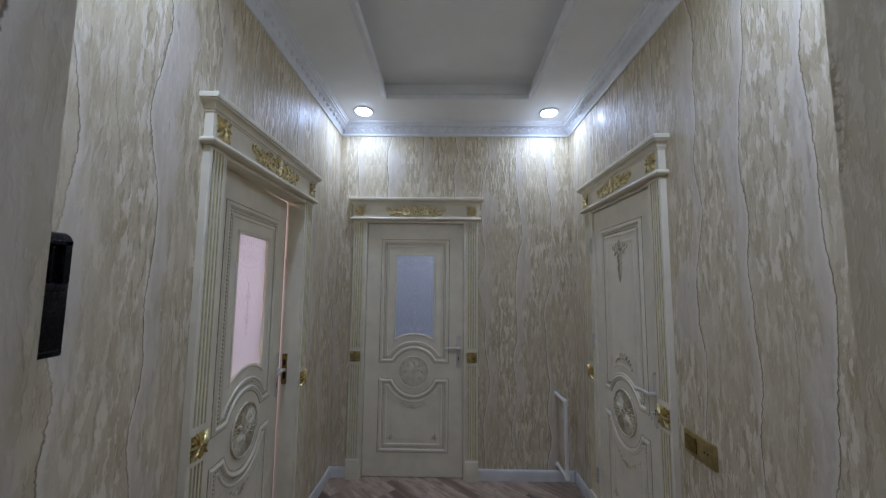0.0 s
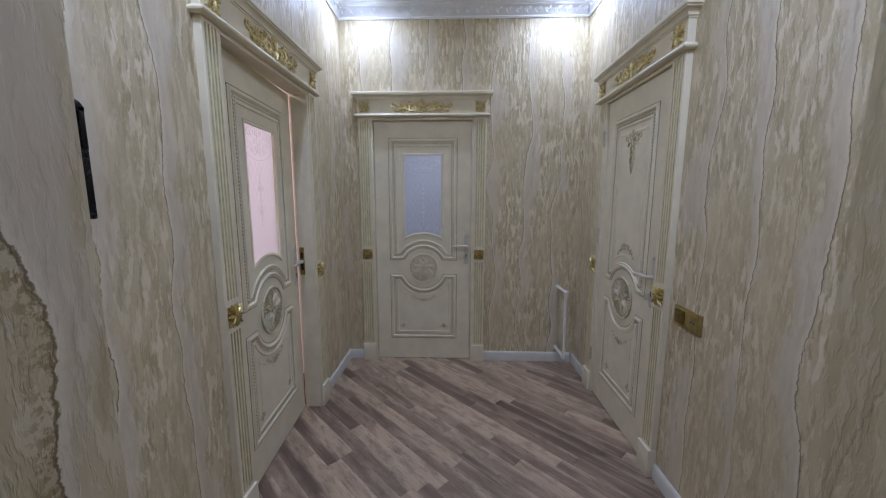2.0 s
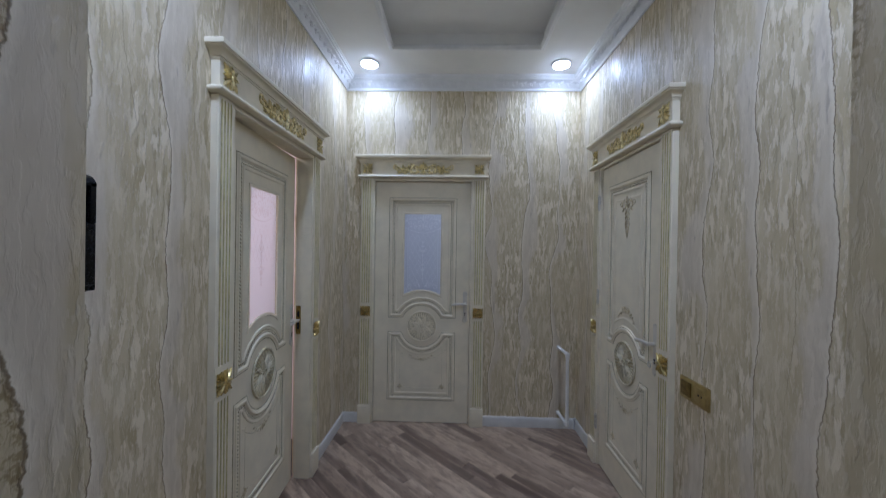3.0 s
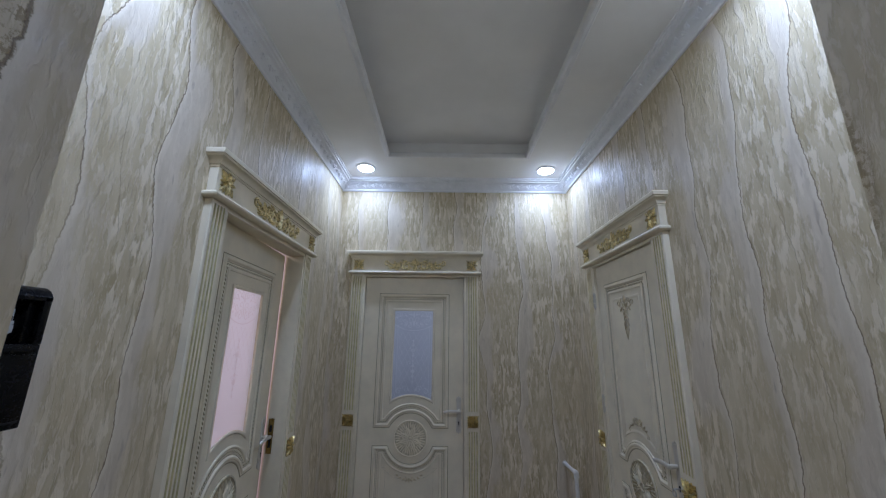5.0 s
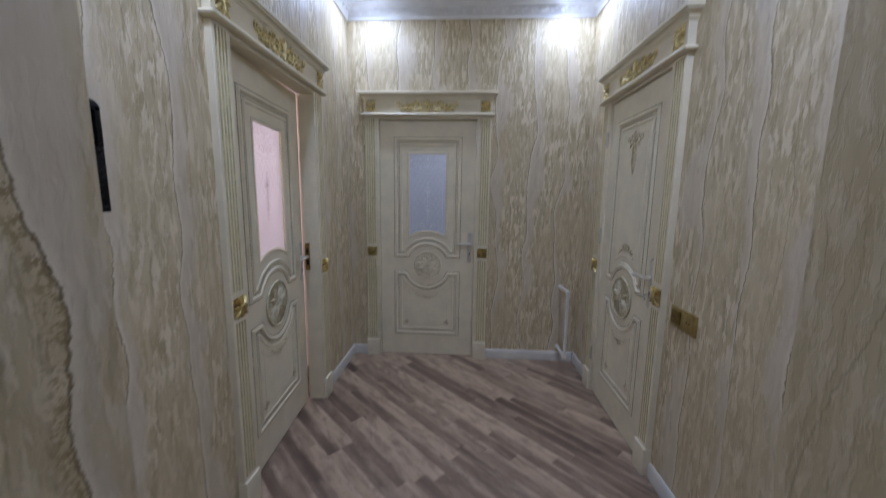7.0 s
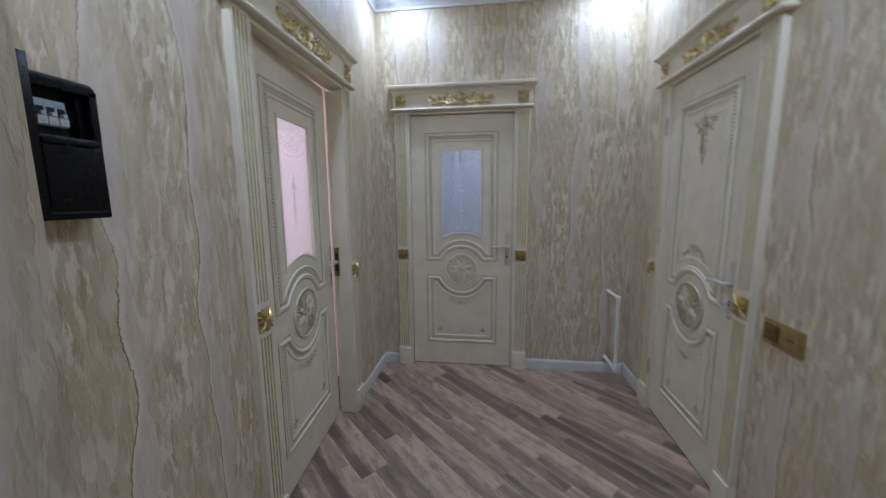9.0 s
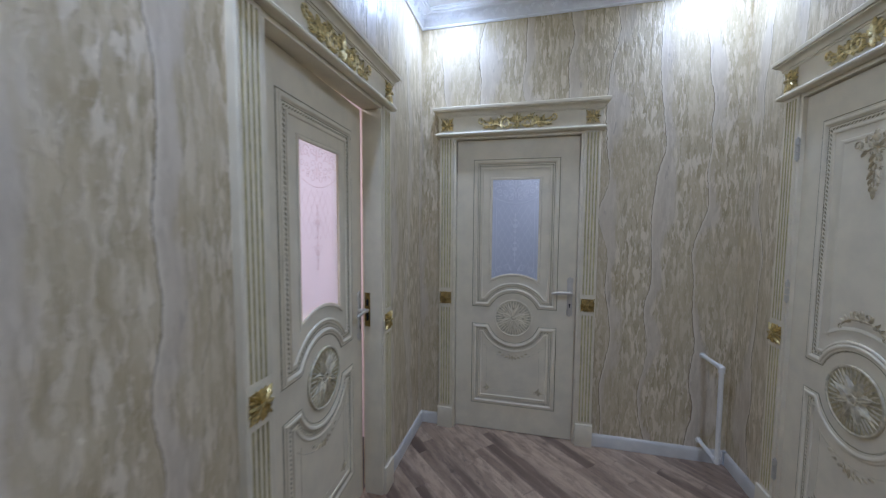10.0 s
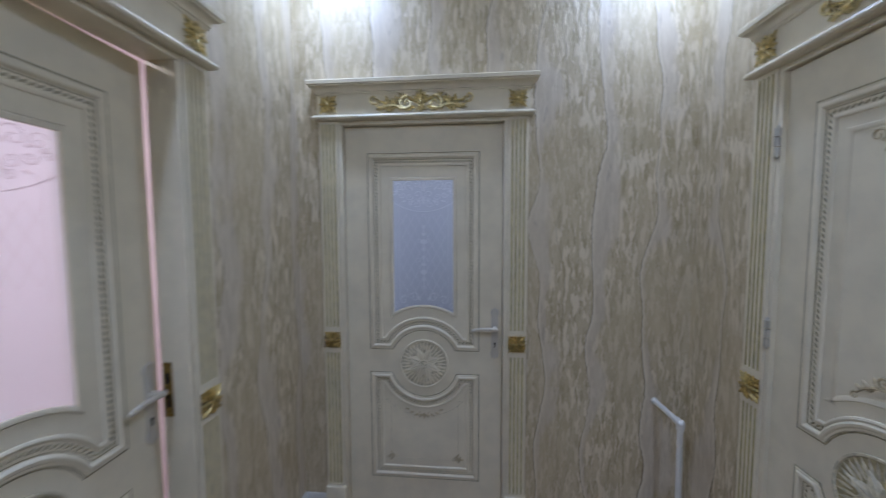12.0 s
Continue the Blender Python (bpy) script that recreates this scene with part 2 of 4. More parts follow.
# ---------------------------------------------------------------- mesh helpers
def part(name, bm, material, parent=None, label="", smooth=True, m=None):
    """Links a bmesh as one mesh object, under a thing or a part."""
    bmesh.ops.recalc_face_normals(bm, faces=bm.faces)
    me = bpy.data.meshes.new(name)
    bm.to_mesh(me)
    bm.free()
    for one in material if isinstance(material, (list, tuple)) else [material]:
        me.materials.append(one)
    if smooth:
        me.polygons.foreach_set("use_smooth", [True] * len(me.polygons))
        me.set_sharp_from_angle(angle=radians(35))
    ob = new(name, me)
    ob.parent = parent
    if m is not None:
        ob.matrix_basis = m
    if label:
        tagged(ob, label)
    return ob


def thing(name, m, label, category, group="", kind=""):
    ob = new(name)
    ob.matrix_basis = m
    ob.empty_display_size = 0.1
    return tagged(ob, label, category, group, kind)


def box(bm, lo, hi, bevel=0.0, index=0):
    x0, y0, z0 = lo
    x1, y1, z1 = hi
    b = min(bevel, (x1 - x0) / 2.2, (y1 - y0) / 2.2, (z1 - z0) / 2.2)
    made = bmesh.ops.create_cube(bm, size=1, matrix=Matrix.Translation(((x0 + x1) / 2, (y0 + y1) / 2, (z0 + z1) / 2))
                                 @ Matrix.Diagonal((x1 - x0, y1 - y0, z1 - z0, 1)))
    faces = {f for v in made["verts"] for f in v.link_faces}
    for f in faces:
        f.material_index = index
    if b > 0:
        edges = list({e for v in made["verts"] for e in v.link_edges})
        bmesh.ops.bevel(bm, geom=edges, offset=b, segments=2, affect="EDGES", profile=0.6)


def boxed(*args, **more):
    bm = bmesh.new()
    box(bm, *args, **more)
    return bm


def sweep(bm, path, profile, closed, to3, index=0):
    """A moulding: profile rows (offset to the left of the path, height) carried along a flat path with mitred corners."""
    n, rings = len(path), []
    P = [Vector(p) for p in path]
    for i, p in enumerate(P):
        a = (p - P[i - 1]).normalized() if closed or i else None
        b = (P[(i + 1) % n] - p).normalized() if closed or i < n - 1 else None
        a, b = a or b, b or a
        na, nb = Vector((-a.y, a.x)), Vector((-b.y, b.x))
        mid = (na + nb)
        mid = mid.normalized() if mid.length > 1e-6 else na
        k = 1 / max(0.35, mid.dot(na))
        rings.append([bm.verts.new(to3(p.x + mid.x * o * k, p.y + mid.y * o * k, h)) for o, h in profile])
    for i in range(n if closed else n - 1):
        r, s = rings[i], rings[(i + 1) % n]
        for j in range(len(profile) - 1):
            bm.faces.new((r[j], s[j], s[j + 1], r[j + 1])).material_index = index
    if not closed:
        for r in (rings[0], rings[-1]):
            if len(r) > 2:
                bm.faces.new(r).material_index = index


def front(u, v, h):
    """Plane of a door: u across, v up, h proud of it towards the hall."""
    return Vector((u, -h, v))


def arc(cx, cz, r, a0, a1, n=14):
    return [(cx + r * math.cos(radians(a0 + (a1 - a0) * i / n)), cz + r * math.sin(radians(a0 + (a1 - a0) * i / n))) for i in range(n + 1)]


def tube(bm, pts, radii, sides=6, flat=1.0, to3=front, lift=0.0):
    """A tapered rod along points of a door's plane, flattened against it."""
    P, rings = [Vector(p) for p in pts], []
    for i, p in enumerate(P):
        d = (P[min(i + 1, len(P) - 1)] - P[max(i - 1, 0)]).normalized()
        nrm = Vector((-d.y, d.x))
        r = radii[i] if isinstance(radii, (list, tuple)) else radii
        rings.append([bm.verts.new(to3(p.x + nrm.x * r * math.cos(a), p.y + nrm.y * r * math.cos(a), lift + flat * r * math.sin(a)))
                      for a in (math.tau * k / sides for k in range(sides))])
    for r, s in zip(rings, rings[1:]):
        for k in range(sides):
            bm.faces.new((r[k], r[(k + 1) % sides], s[(k + 1) % sides], s[k]))
    bm.faces.new(rings[0])
    bm.faces.new(rings[-1])


def rod(bm, a, b, r, sides=12):
    """A round bar between two points in space."""
    a, b = Vector(a), Vector(b)
    m = Matrix.Translation((a + b) / 2) @ (b - a).to_track_quat("Z", "Y").to_matrix().to_4x4()
    bmesh.ops.create_cone(bm, cap_ends=True, segments=sides, radius1=r, radius2=r, depth=(b - a).length, matrix=m)


def ball(bm, c, size, seg=8, rings=5):
    bmesh.ops.create_uvsphere(bm, u_segments=seg, v_segments=rings, radius=1, matrix=Matrix.Translation(c) @ Matrix.Diagonal((*size, 1)))


def petal(bm, base, angle, length, width, height, lift=0.0, curl=0.0, rows=5, to3=front):
    """A carved leaf with a raised rib, lying on a door's plane."""
    d = Vector((math.cos(angle), math.sin(angle)))
    nrm, prev = Vector((-d.y, d.x)), None
    for i in range(rows + 1):
        f = i / rows
        w = width * (0.18 + 0.82 * math.sin(math.pi * min(1, 0.12 + 0.88 * f) ** 0.9)) * (0.0 if i == rows else 1) / 2
        c = Vector(base) + d * length * f + nrm * curl * f * f
        h = height * (0.45 + 0.55 * math.sin(math.pi * (0.15 + 0.8 * f)))
        ring = [bm.verts.new(to3(*(c + nrm * w * s), lift + h * k)) for s, k in ((-1, 0.05), (-0.5, 0.85), (0, 0.45), (0.5, 0.85), (1, 0.05))]
        if prev:
            for a in range(4):
                bm.faces.new((prev[a], prev[a + 1], ring[a + 1], ring[a]))
        prev = ring


def spiral(cx, cz, r0, turns, start, hand=1, n=16):
    return [(cx + r0 * (1 - 0.85 * i / n) * math.cos(start + hand * math.tau * turns * i / n),
             cz + r0 * (1 - 0.85 * i / n) * math.sin(start + hand * math.tau * turns * i / n)) for i in range(n + 1)]


def square_rosette(bm, u, v, size, lift, plate=True):
    """Gilt square: broad notched leaves to the corners, slimmer ones to the sides, round a button; on a plate or pierced."""
    s = size / 2
    if plate:
        # dark gold base, its tone also serving as shade between the leaves
        box(bm, (u - s * 0.84, -lift - 0.002, v - s * 0.84), (u + s * 0.84, -lift + 0.004, v + s * 0.84), 0.001, 1)
    for k in range(4):
        a = math.pi / 4 + k * math.pi / 2
        petal(bm, (u + s * 0.10 * math.cos(a), v + s * 0.10 * math.sin(a)), a, s * 1.22, s * 0.34, size * 0.15, lift + 0.001)
        for side in (-1, 1):
            petal(bm, (u + s * 0.42 * math.cos(a), v + s * 0.42 * math.sin(a)), a + side * 0.62, s * 0.62, s * 0.24, size * 0.11, lift + 0.001)
            if plate:
                petal(bm, (u + s * 0.30 * math.cos(a + side * 0.5), v + s * 0.30 * math.sin(a + side * 0.5)), a + side * 0.36, s * 0.80, s * 0.15, size * 0.10, lift + 0.001)
        b = a + math.pi / 4
        petal(bm, (u + s * 0.08 * math.cos(b), v + s * 0.08 * math.sin(b)), b, s * 0.92, s * 0.30, size * 0.21, lift + 0.001)
    ball(bm, front(u, v, lift + size * 0.12), (size * 0.085, size * 0.06, size * 0.085))


def acanthus(bm, at, way, size, lift, hand):
    """A spread leaf: a long middle lobe with shorter ones fanning to both sides."""
    for turn_by, l, w in ((0.0, 1.0, 0.34), (0.55, 0.78, 0.30), (-0.55, 0.74, 0.30), (1.1, 0.52, 0.26), (-1.1, 0.50, 0.26)):
        petal(bm, at, way + turn_by, size * l, size * w, size * 0.24, lift, curl=hand * size * 0.16)


def scroll_applique(bm, u, v, w, lift):
    """Gilt cartouche: a palmette between C-scrolls, with leafy branches that end in upward curls."""
    k = w / 0.53
    for s in (-1, 1):
        way = 0.0 if s > 0 else math.pi
        for i in range(3):
            petal(bm, (u + s * 0.004 * k, v - 0.004 * k), math.pi / 2 - s * (0.34 + 0.42 * i), (0.056 - 0.006 * i) * k, 0.020 * k, 0.014 * k, lift)
        loop = spiral(u + s * 0.070 * k, v - 0.006 * k, 0.036 * k, 1.35, math.pi / 2 if s > 0 else math.pi / 2, -s, 20)
        tube(bm, loop, [0.0095 * k * (1 - 0.5 * i / 20) for i in range(21)], 6, 1.2, lift=lift + 0.003)
        acanthus(bm, (u + s * 0.080 * k, v + 0.014 * k), way + s * 0.95, 0.046 * k, lift + 0.004, -s)
        arm = [(u + s * (0.092 + 0.128 * f) * k, v + (-0.034 + 0.030 * f + 0.012 * math.sin(f * 5.5)) * k) for f in (i / 14 for i in range(15))]
        tube(bm, arm, [0.0105 * k * (1 - 0.55 * i / 14) for i in range(15)], 6, 1.2, lift=lift + 0.003)
        acanthus(bm, arm[3], way + s * 0.75, 0.060 * k, lift + 0.002, -s)
        acanthus(bm, arm[7], way + s * 0.60, 0.050 * k, lift + 0.002, -s)
        acanthus(bm, arm[6], way - s * 0.70, 0.040 * k, lift + 0.002, s)
        acanthus(bm, arm[11], way - s * 0.45, 0.034 * k, lift + 0.002, s)
        end = spiral(u + s * 0.232 * k, v + 0.020 * k, 0.026 * k, 0.95, (-2.2 if s > 0 else math.pi + 2.2), s)
        tube(bm, end, [0.0068 * k * (1 - 0.35 * i / len(end)) for i in range(len(end))], 6, 1.2, lift=lift + 0.002)
        ball(bm, front(*end[-1], lift + 0.004), (0.007 * k, 0.006, 0.007 * k))
    for s in (-1, 1):
        way = 0.0 if s > 0 else math.pi
        for x, z, a, l in ((0.030, -0.020, -0.5, 0.040), (0.034, 0.006, 0.5, 0.042), (0.048, -0.034, -0.1, 0.044), (0.110, 0.004, 0.9, 0.036), (0.132, -0.030, -0.4, 0.040),
                           (0.158, 0.006, 0.9, 0.034), (0.178, -0.020, -0.6, 0.032), (0.196, 0.000, 0.5, 0.034)):
            petal(bm, (u + s * x * k, v + z * k), way + s * a, l * k, 0.017 * k, 0.014 * k, lift + 0.001, curl=s * 0.006 * k)
    petal(bm, (u, v - 0.010 * k), math.pi / 2, 0.074 * k, 0.026 * k, 0.020 * k, lift + 0.002)
    petal(bm, (u, v + 0.006 * k), -math.pi / 2, 0.060 * k, 0.030 * k, 0.018 * k, lift + 0.002)
    for d in (-0.7, 0.7):
        petal(bm, (u, v - 0.012 * k), -math.pi / 2 + d, 0.040 * k, 0.018 * k, 0.013 * k, lift)
    ball(bm, front(u, v - 0.004 * k, lift + 0.016), (0.009 * k, 0.007, 0.009 * k))


def path_points(path, pitch, closed):
    pts = [Vector(p) for p in path] + ([Vector(path[0])] if closed else [])
    out, left = [], pitch / 2
    for a, b in zip(pts, pts[1:]):
        length = (b - a).length
        d = (b - a) / max(length, 1e-9)
        while left <= length:
            out.append((a + d * left, math.atan2(d.y, d.x)))
            left += pitch
        left -= length
    return out


def rope(bm, path, pitch, closed, lift=0.0, size=1.0):
    """A carved rope: slanting lozenges along a path."""
    for p, a in path_points(path, pitch, closed):
        a += 0.62
        d, nrm = Vector((math.cos(a), math.sin(a))), Vector((-math.sin(a), math.cos(a)))
        L, W = pitch * 0.56 * size, pitch * 0.20 * size
        ring = [bm.verts.new(front(*(p + d * L * x + nrm * W * y), lift)) for x, y in ((-1, 0), (-0.3, -1), (0.5, -0.9), (1, 0), (0.3, 1), (-0.5, 0.9))]
        top = bm.verts.new(front(p.x, p.y, lift + pitch * 0.22))
        for i in range(6):
            bm.faces.new((ring[i], ring[(i + 1) % 6], top))


# ---------------------------------------------------------------- walls, ceiling, rooms beyond
def structure(name, bm, material, label, category, smooth=False):
    return tagged(part(name, bm, material, None, "", smooth), label, category, kind="structure")


def wall_with_opening(name, axis, a0, a1, b0, b1, o0, o1, oz, label):
    """A wall along axis from a0 to a1, its faces at b0 and b1, with a doorway from o0 to o1, oz high."""
    bm = bmesh.new()
    for lo, hi, z0, z1 in ((a0, o0, -0.05, CEIL + 0.2), (o1, a1, -0.05, CEIL + 0.2), (o0, o1, oz, CEIL + 0.2)):
        if axis == "x":
            box(bm, (lo, b0, z0), (hi, b1, z1))
        else:
            box(bm, (b0, lo, z0), (b1, hi, z1))
    bmesh.ops.remove_doubles(bm, verts=bm.verts, dist=1e-5)
    return structure(name, bm, PAPER, label, "wall")


D_END, D_LEFT, D_RIGHT = -0.190, 1.425, 1.742
W_GLAZED, W_SOLID, HEAD = 0.81, 0.715, 2.045
wall_with_opening("wall_north", "x", XL - T, XR + T, YN, YN + T, D_END - W_GLAZED / 2 - 0.02, D_END + W_GLAZED / 2 + 0.02, HEAD + 0.03,
                  "travertine-look papered wall with upright veins around a glazed door")
wall_with_opening("wall_west", "y", YSL, YN, XL - T, XL, D_LEFT - W_GLAZED / 2 - 0.02, D_LEFT + W_GLAZED / 2 + 0.075, HEAD + 0.03,
                  "travertine-look papered wall around the door that stands ajar")
wall_with_opening("wall_east", "y", YSR, YN, XR, XR + T, D_RIGHT - W_SOLID / 2 - 0.02, D_RIGHT + W_SOLID / 2 + 0.02, HEAD + 0.03,
                  "travertine-look papered wall around the solid door")
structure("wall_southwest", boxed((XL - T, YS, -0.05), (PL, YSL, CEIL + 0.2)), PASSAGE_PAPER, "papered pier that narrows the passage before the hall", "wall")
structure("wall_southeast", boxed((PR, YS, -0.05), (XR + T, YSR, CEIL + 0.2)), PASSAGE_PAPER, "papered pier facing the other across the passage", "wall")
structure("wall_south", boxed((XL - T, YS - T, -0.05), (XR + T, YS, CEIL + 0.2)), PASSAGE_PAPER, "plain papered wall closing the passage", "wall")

# ceiling with a sunk tray
TX0, TX1, TY0, TY1, TRAY = -0.402, 0.690, 0.50, 2.145, 0.110
bm = bmesh.new()
box(bm, (XL - 0.05, TY1, CEIL), (XR + 0.05, YN + 0.05, CEIL + 0.19))
box(bm, (XL - 0.05, YS - 0.05, CEIL), (XR + 0.05, TY0, CEIL + 0.19))
box(bm, (XL - 0.05, TY0, CEIL), (TX0, TY1, CEIL + 0.19))
box(bm, (TX1, TY0, CEIL), (XR + 0.05, TY1, CEIL + 0.19))
box(bm, (TX0, TY0, CEIL + TRAY), (TX1, TY1, CEIL + 0.19))
structure("ceiling", bm, CEILING_PAINT, "pale matt plaster ceiling with a sunk rectangular tray", "ceiling")

plan = lambda u, v, h: Vector((u, v, h))
bm = bmesh.new()
sweep(bm, [(TX0, TY0), (TX1, TY0), (TX1, TY1), (TX0, TY1)],
      [(-0.006, CEIL), (-0.006, CEIL - 0.006), (0.0, CEIL - 0.012), (0.008, CEIL - 0.010), (0.012, CEIL - 0.016), (0.022, CEIL - 0.016), (0.028, CEIL - 0.006),
       (0.030, CEIL + 0.010), (0.022, CEIL + 0.022), (0.0, CEIL + 0.026)], True, plan)
structure("tray_trim", bm, WHITE, "white plaster bead around the sunk ceiling tray", "trim", True)

# cornice all round, with its running leaf relief
LINE = [(XL, YSL), (PL, YSL), (PL, YS), (PR, YS), (PR, YSR), (XR, YSR), (XR, YN), (XL, YN)]
bm = bmesh.new()
Z = CEIL - 0.105
sweep(bm, LINE, [(0.0, Z), (0.010, Z), (0.014, Z + 0.008), (0.010, Z + 0.016), (0.016, Z + 0.022), (0.026, Z + 0.046), (0.046, Z + 0.068),
                 (0.060, Z + 0.074), (0.062, Z + 0.082), (0.072, Z + 0.086), (0.076, Z + 0.096), (0.084, Z + 0.098), (0.084, Z + 0.105)], True, plan)
cornice = structure("cornice", bm, WHITE, "white moulded cornice with a running leaf relief", "trim", True)
bm = bmesh.new()
for p, a in path_points([LINE[5], LINE[6], LINE[7], LINE[0]], 0.075, False):
    inward = Vector((-math.sin(a), math.cos(a)))
    along = Vector((math.cos(a), math.sin(a)))

    def relief(u, v, h):
        q = p + along * u + inward * (0.018 + 0.030 * (v + 0.03) / 0.05 + h * 0.8)
        return Vector((q.x, q.y, Z + 0.044 + v - h * 0.6))

    tube(bm, spiral(-0.014, 0.002, 0.015, 1.1, 0, 1, 9), [0.0042 - 0.0002 * i for i in range(10)], 5, 0.9, relief)
    tube(bm, spiral(0.020, -0.002, 0.012, 1.1, math.pi, -1, 8), [0.0038 - 0.0002 * i for i in range(9)], 5, 0.9, relief)
    petal(bm, (0.0, -0.014), 0.5, 0.030, 0.013, 0.006, 0.0, 0.004, 4, relief)
    petal(bm, (-0.004, 0.006), 2.5, 0.026, 0.012, 0.006, 0.0, 0.004, 4, relief)
part("leaf_relief", bm, WHITE, cornice)

# rooms behind the glazed doors
bm = bmesh.new()
box(bm, (-3.4, -0.3, -0.06), (-3.3, 2.42, 2.8))
box(bm, (-3.3, -0.3, -0.06), (XL - T, -0.2, 2.8))
box(bm, (-3.3, 2.32, -0.06), (XL - T, 2.42, 2.8))
box(bm, (-3.4, -0.3, 2.8), (XL - T, 2.42, 2.9))
box(bm, (XL - T - 0.02, -0.2, -0.06), (XL - T - 0.004, D_LEFT - W_GLAZED / 2 - 0.06, 2.8))
structure("wall_pink_room", bm, PINK, "pink plastered walls of the room behind the door ajar", "wall")
structure("floor_pink_room", boxed((-3.4, -0.3, -0.10), (XL - 0.02, 2.42, -0.014)), SUBFLOOR, "dark floor of the pink room", "floor")
bm = bmesh.new()
box(bm, (-1.6, 5.2, -0.06), (1.4, 5.3, 2.8))
box(bm, (-0.84, YN + T, -0.06), (-0.80, 5.2, 2.8))
box(bm, (1.3, YN + T, -0.06), (1.4, 5.2, 2.8))
box(bm, (-0.84, YN + T, 2.8), (1.4, 5.3, 2.9))
structure("wall_far_room", bm, PALE, "pale bluish walls of the room behind the end door", "wall")
structure("floor_far_room", boxed((-0.84, YN + 0.02, -0.10), (1.4, 5.3, -0.014)), SUBFLOOR, "dark floor of the far room", "floor")
structure("wall_closet", boxed((XR + T, D_RIGHT - 0.55, -0.06), (XR + T + 0.06, D_RIGHT + 0.55, 2.3)), PALE, "plain wall behind the solid door", "wall")
structure("subfloor", boxed((XL - T, YS - T, -0.16), (XR + T + 0.06, YN + T, -0.012)), SUBFLOOR, "dark screed under the laminate", "floor")


# ---------------------------------------------------------------- doors
PIL = 0.098


def pilaster(parent, x, side):
    """Fluted casing: a cross-section with four gilded grooves, from plinth to lintel, broken by a gilt square."""
    for z0, z1 in ((0.15, 0.893), (1.003, 2.062)):
        bm = bmesh.new()
        w, rows = PIL / 2, []
        grooves = [-0.0285, -0.0095, 0.0095, 0.0285]
        rows.append((-w, 0.0, 0))
        rows.append((-w, 0.026, 0))
        rows.append((-w + 0.004, 0.030, 0))
        for gx in grooves:
            rows += [(gx - 0.0052, 0.030, 0), (gx - 0.0026, 0.0235, 1), (gx + 0.0026, 0.0235, 1), (gx + 0.0052, 0.030, 1)]
        rows += [(w - 0.004, 0.030, 0), (w, 0.026, 0), (w, 0.0, 0)]
        e0, e1 = z0 + 0.012, z1 - 0.012
        lo = [bm.verts.new(front(x + r[0], e0, r[1])) for r in rows]
        hi = [bm.verts.new(front(x + r[0], e1, r[1])) for r in rows]
        for i in range(len(rows) - 1):
            bm.faces.new((lo[i], lo[i + 1], hi[i + 1], hi[i])).material_index = rows[i + 1][2]
        box(bm, (x - w, -0.030, z0), (x + w, 0.0, e0 + 0.0005))
        box(bm, (x - w, -0.030, e1 - 0.0005), (x + w, 0.0, z1))
        part("pilaster", bm, (CREAM, FLUTE), parent, "cream fluted casing with gilded grooves", False)
    bm = boxed((x - PIL / 2, -0.030, 0.8935), (x + PIL / 2, 0.0, 1.0025))
    block = part("pilaster_block", bm, CREAM, parent, "", False)
    bm = bmesh.new()
    square_rosette(bm, x, 0.948, 0.094, 0.031)
    part("gilt_square", bm, (SHADED_GOLD, BRASS), block, "gilded square leaf rosette")
    bm = boxed((x - PIL / 2 - 0.004, -0.042, 0.0), (x + PIL / 2 + 0.004, 0.0, 0.149), 0.0025)
    part("plinth_block", bm, CREAM, parent, "plain cream plinth block")


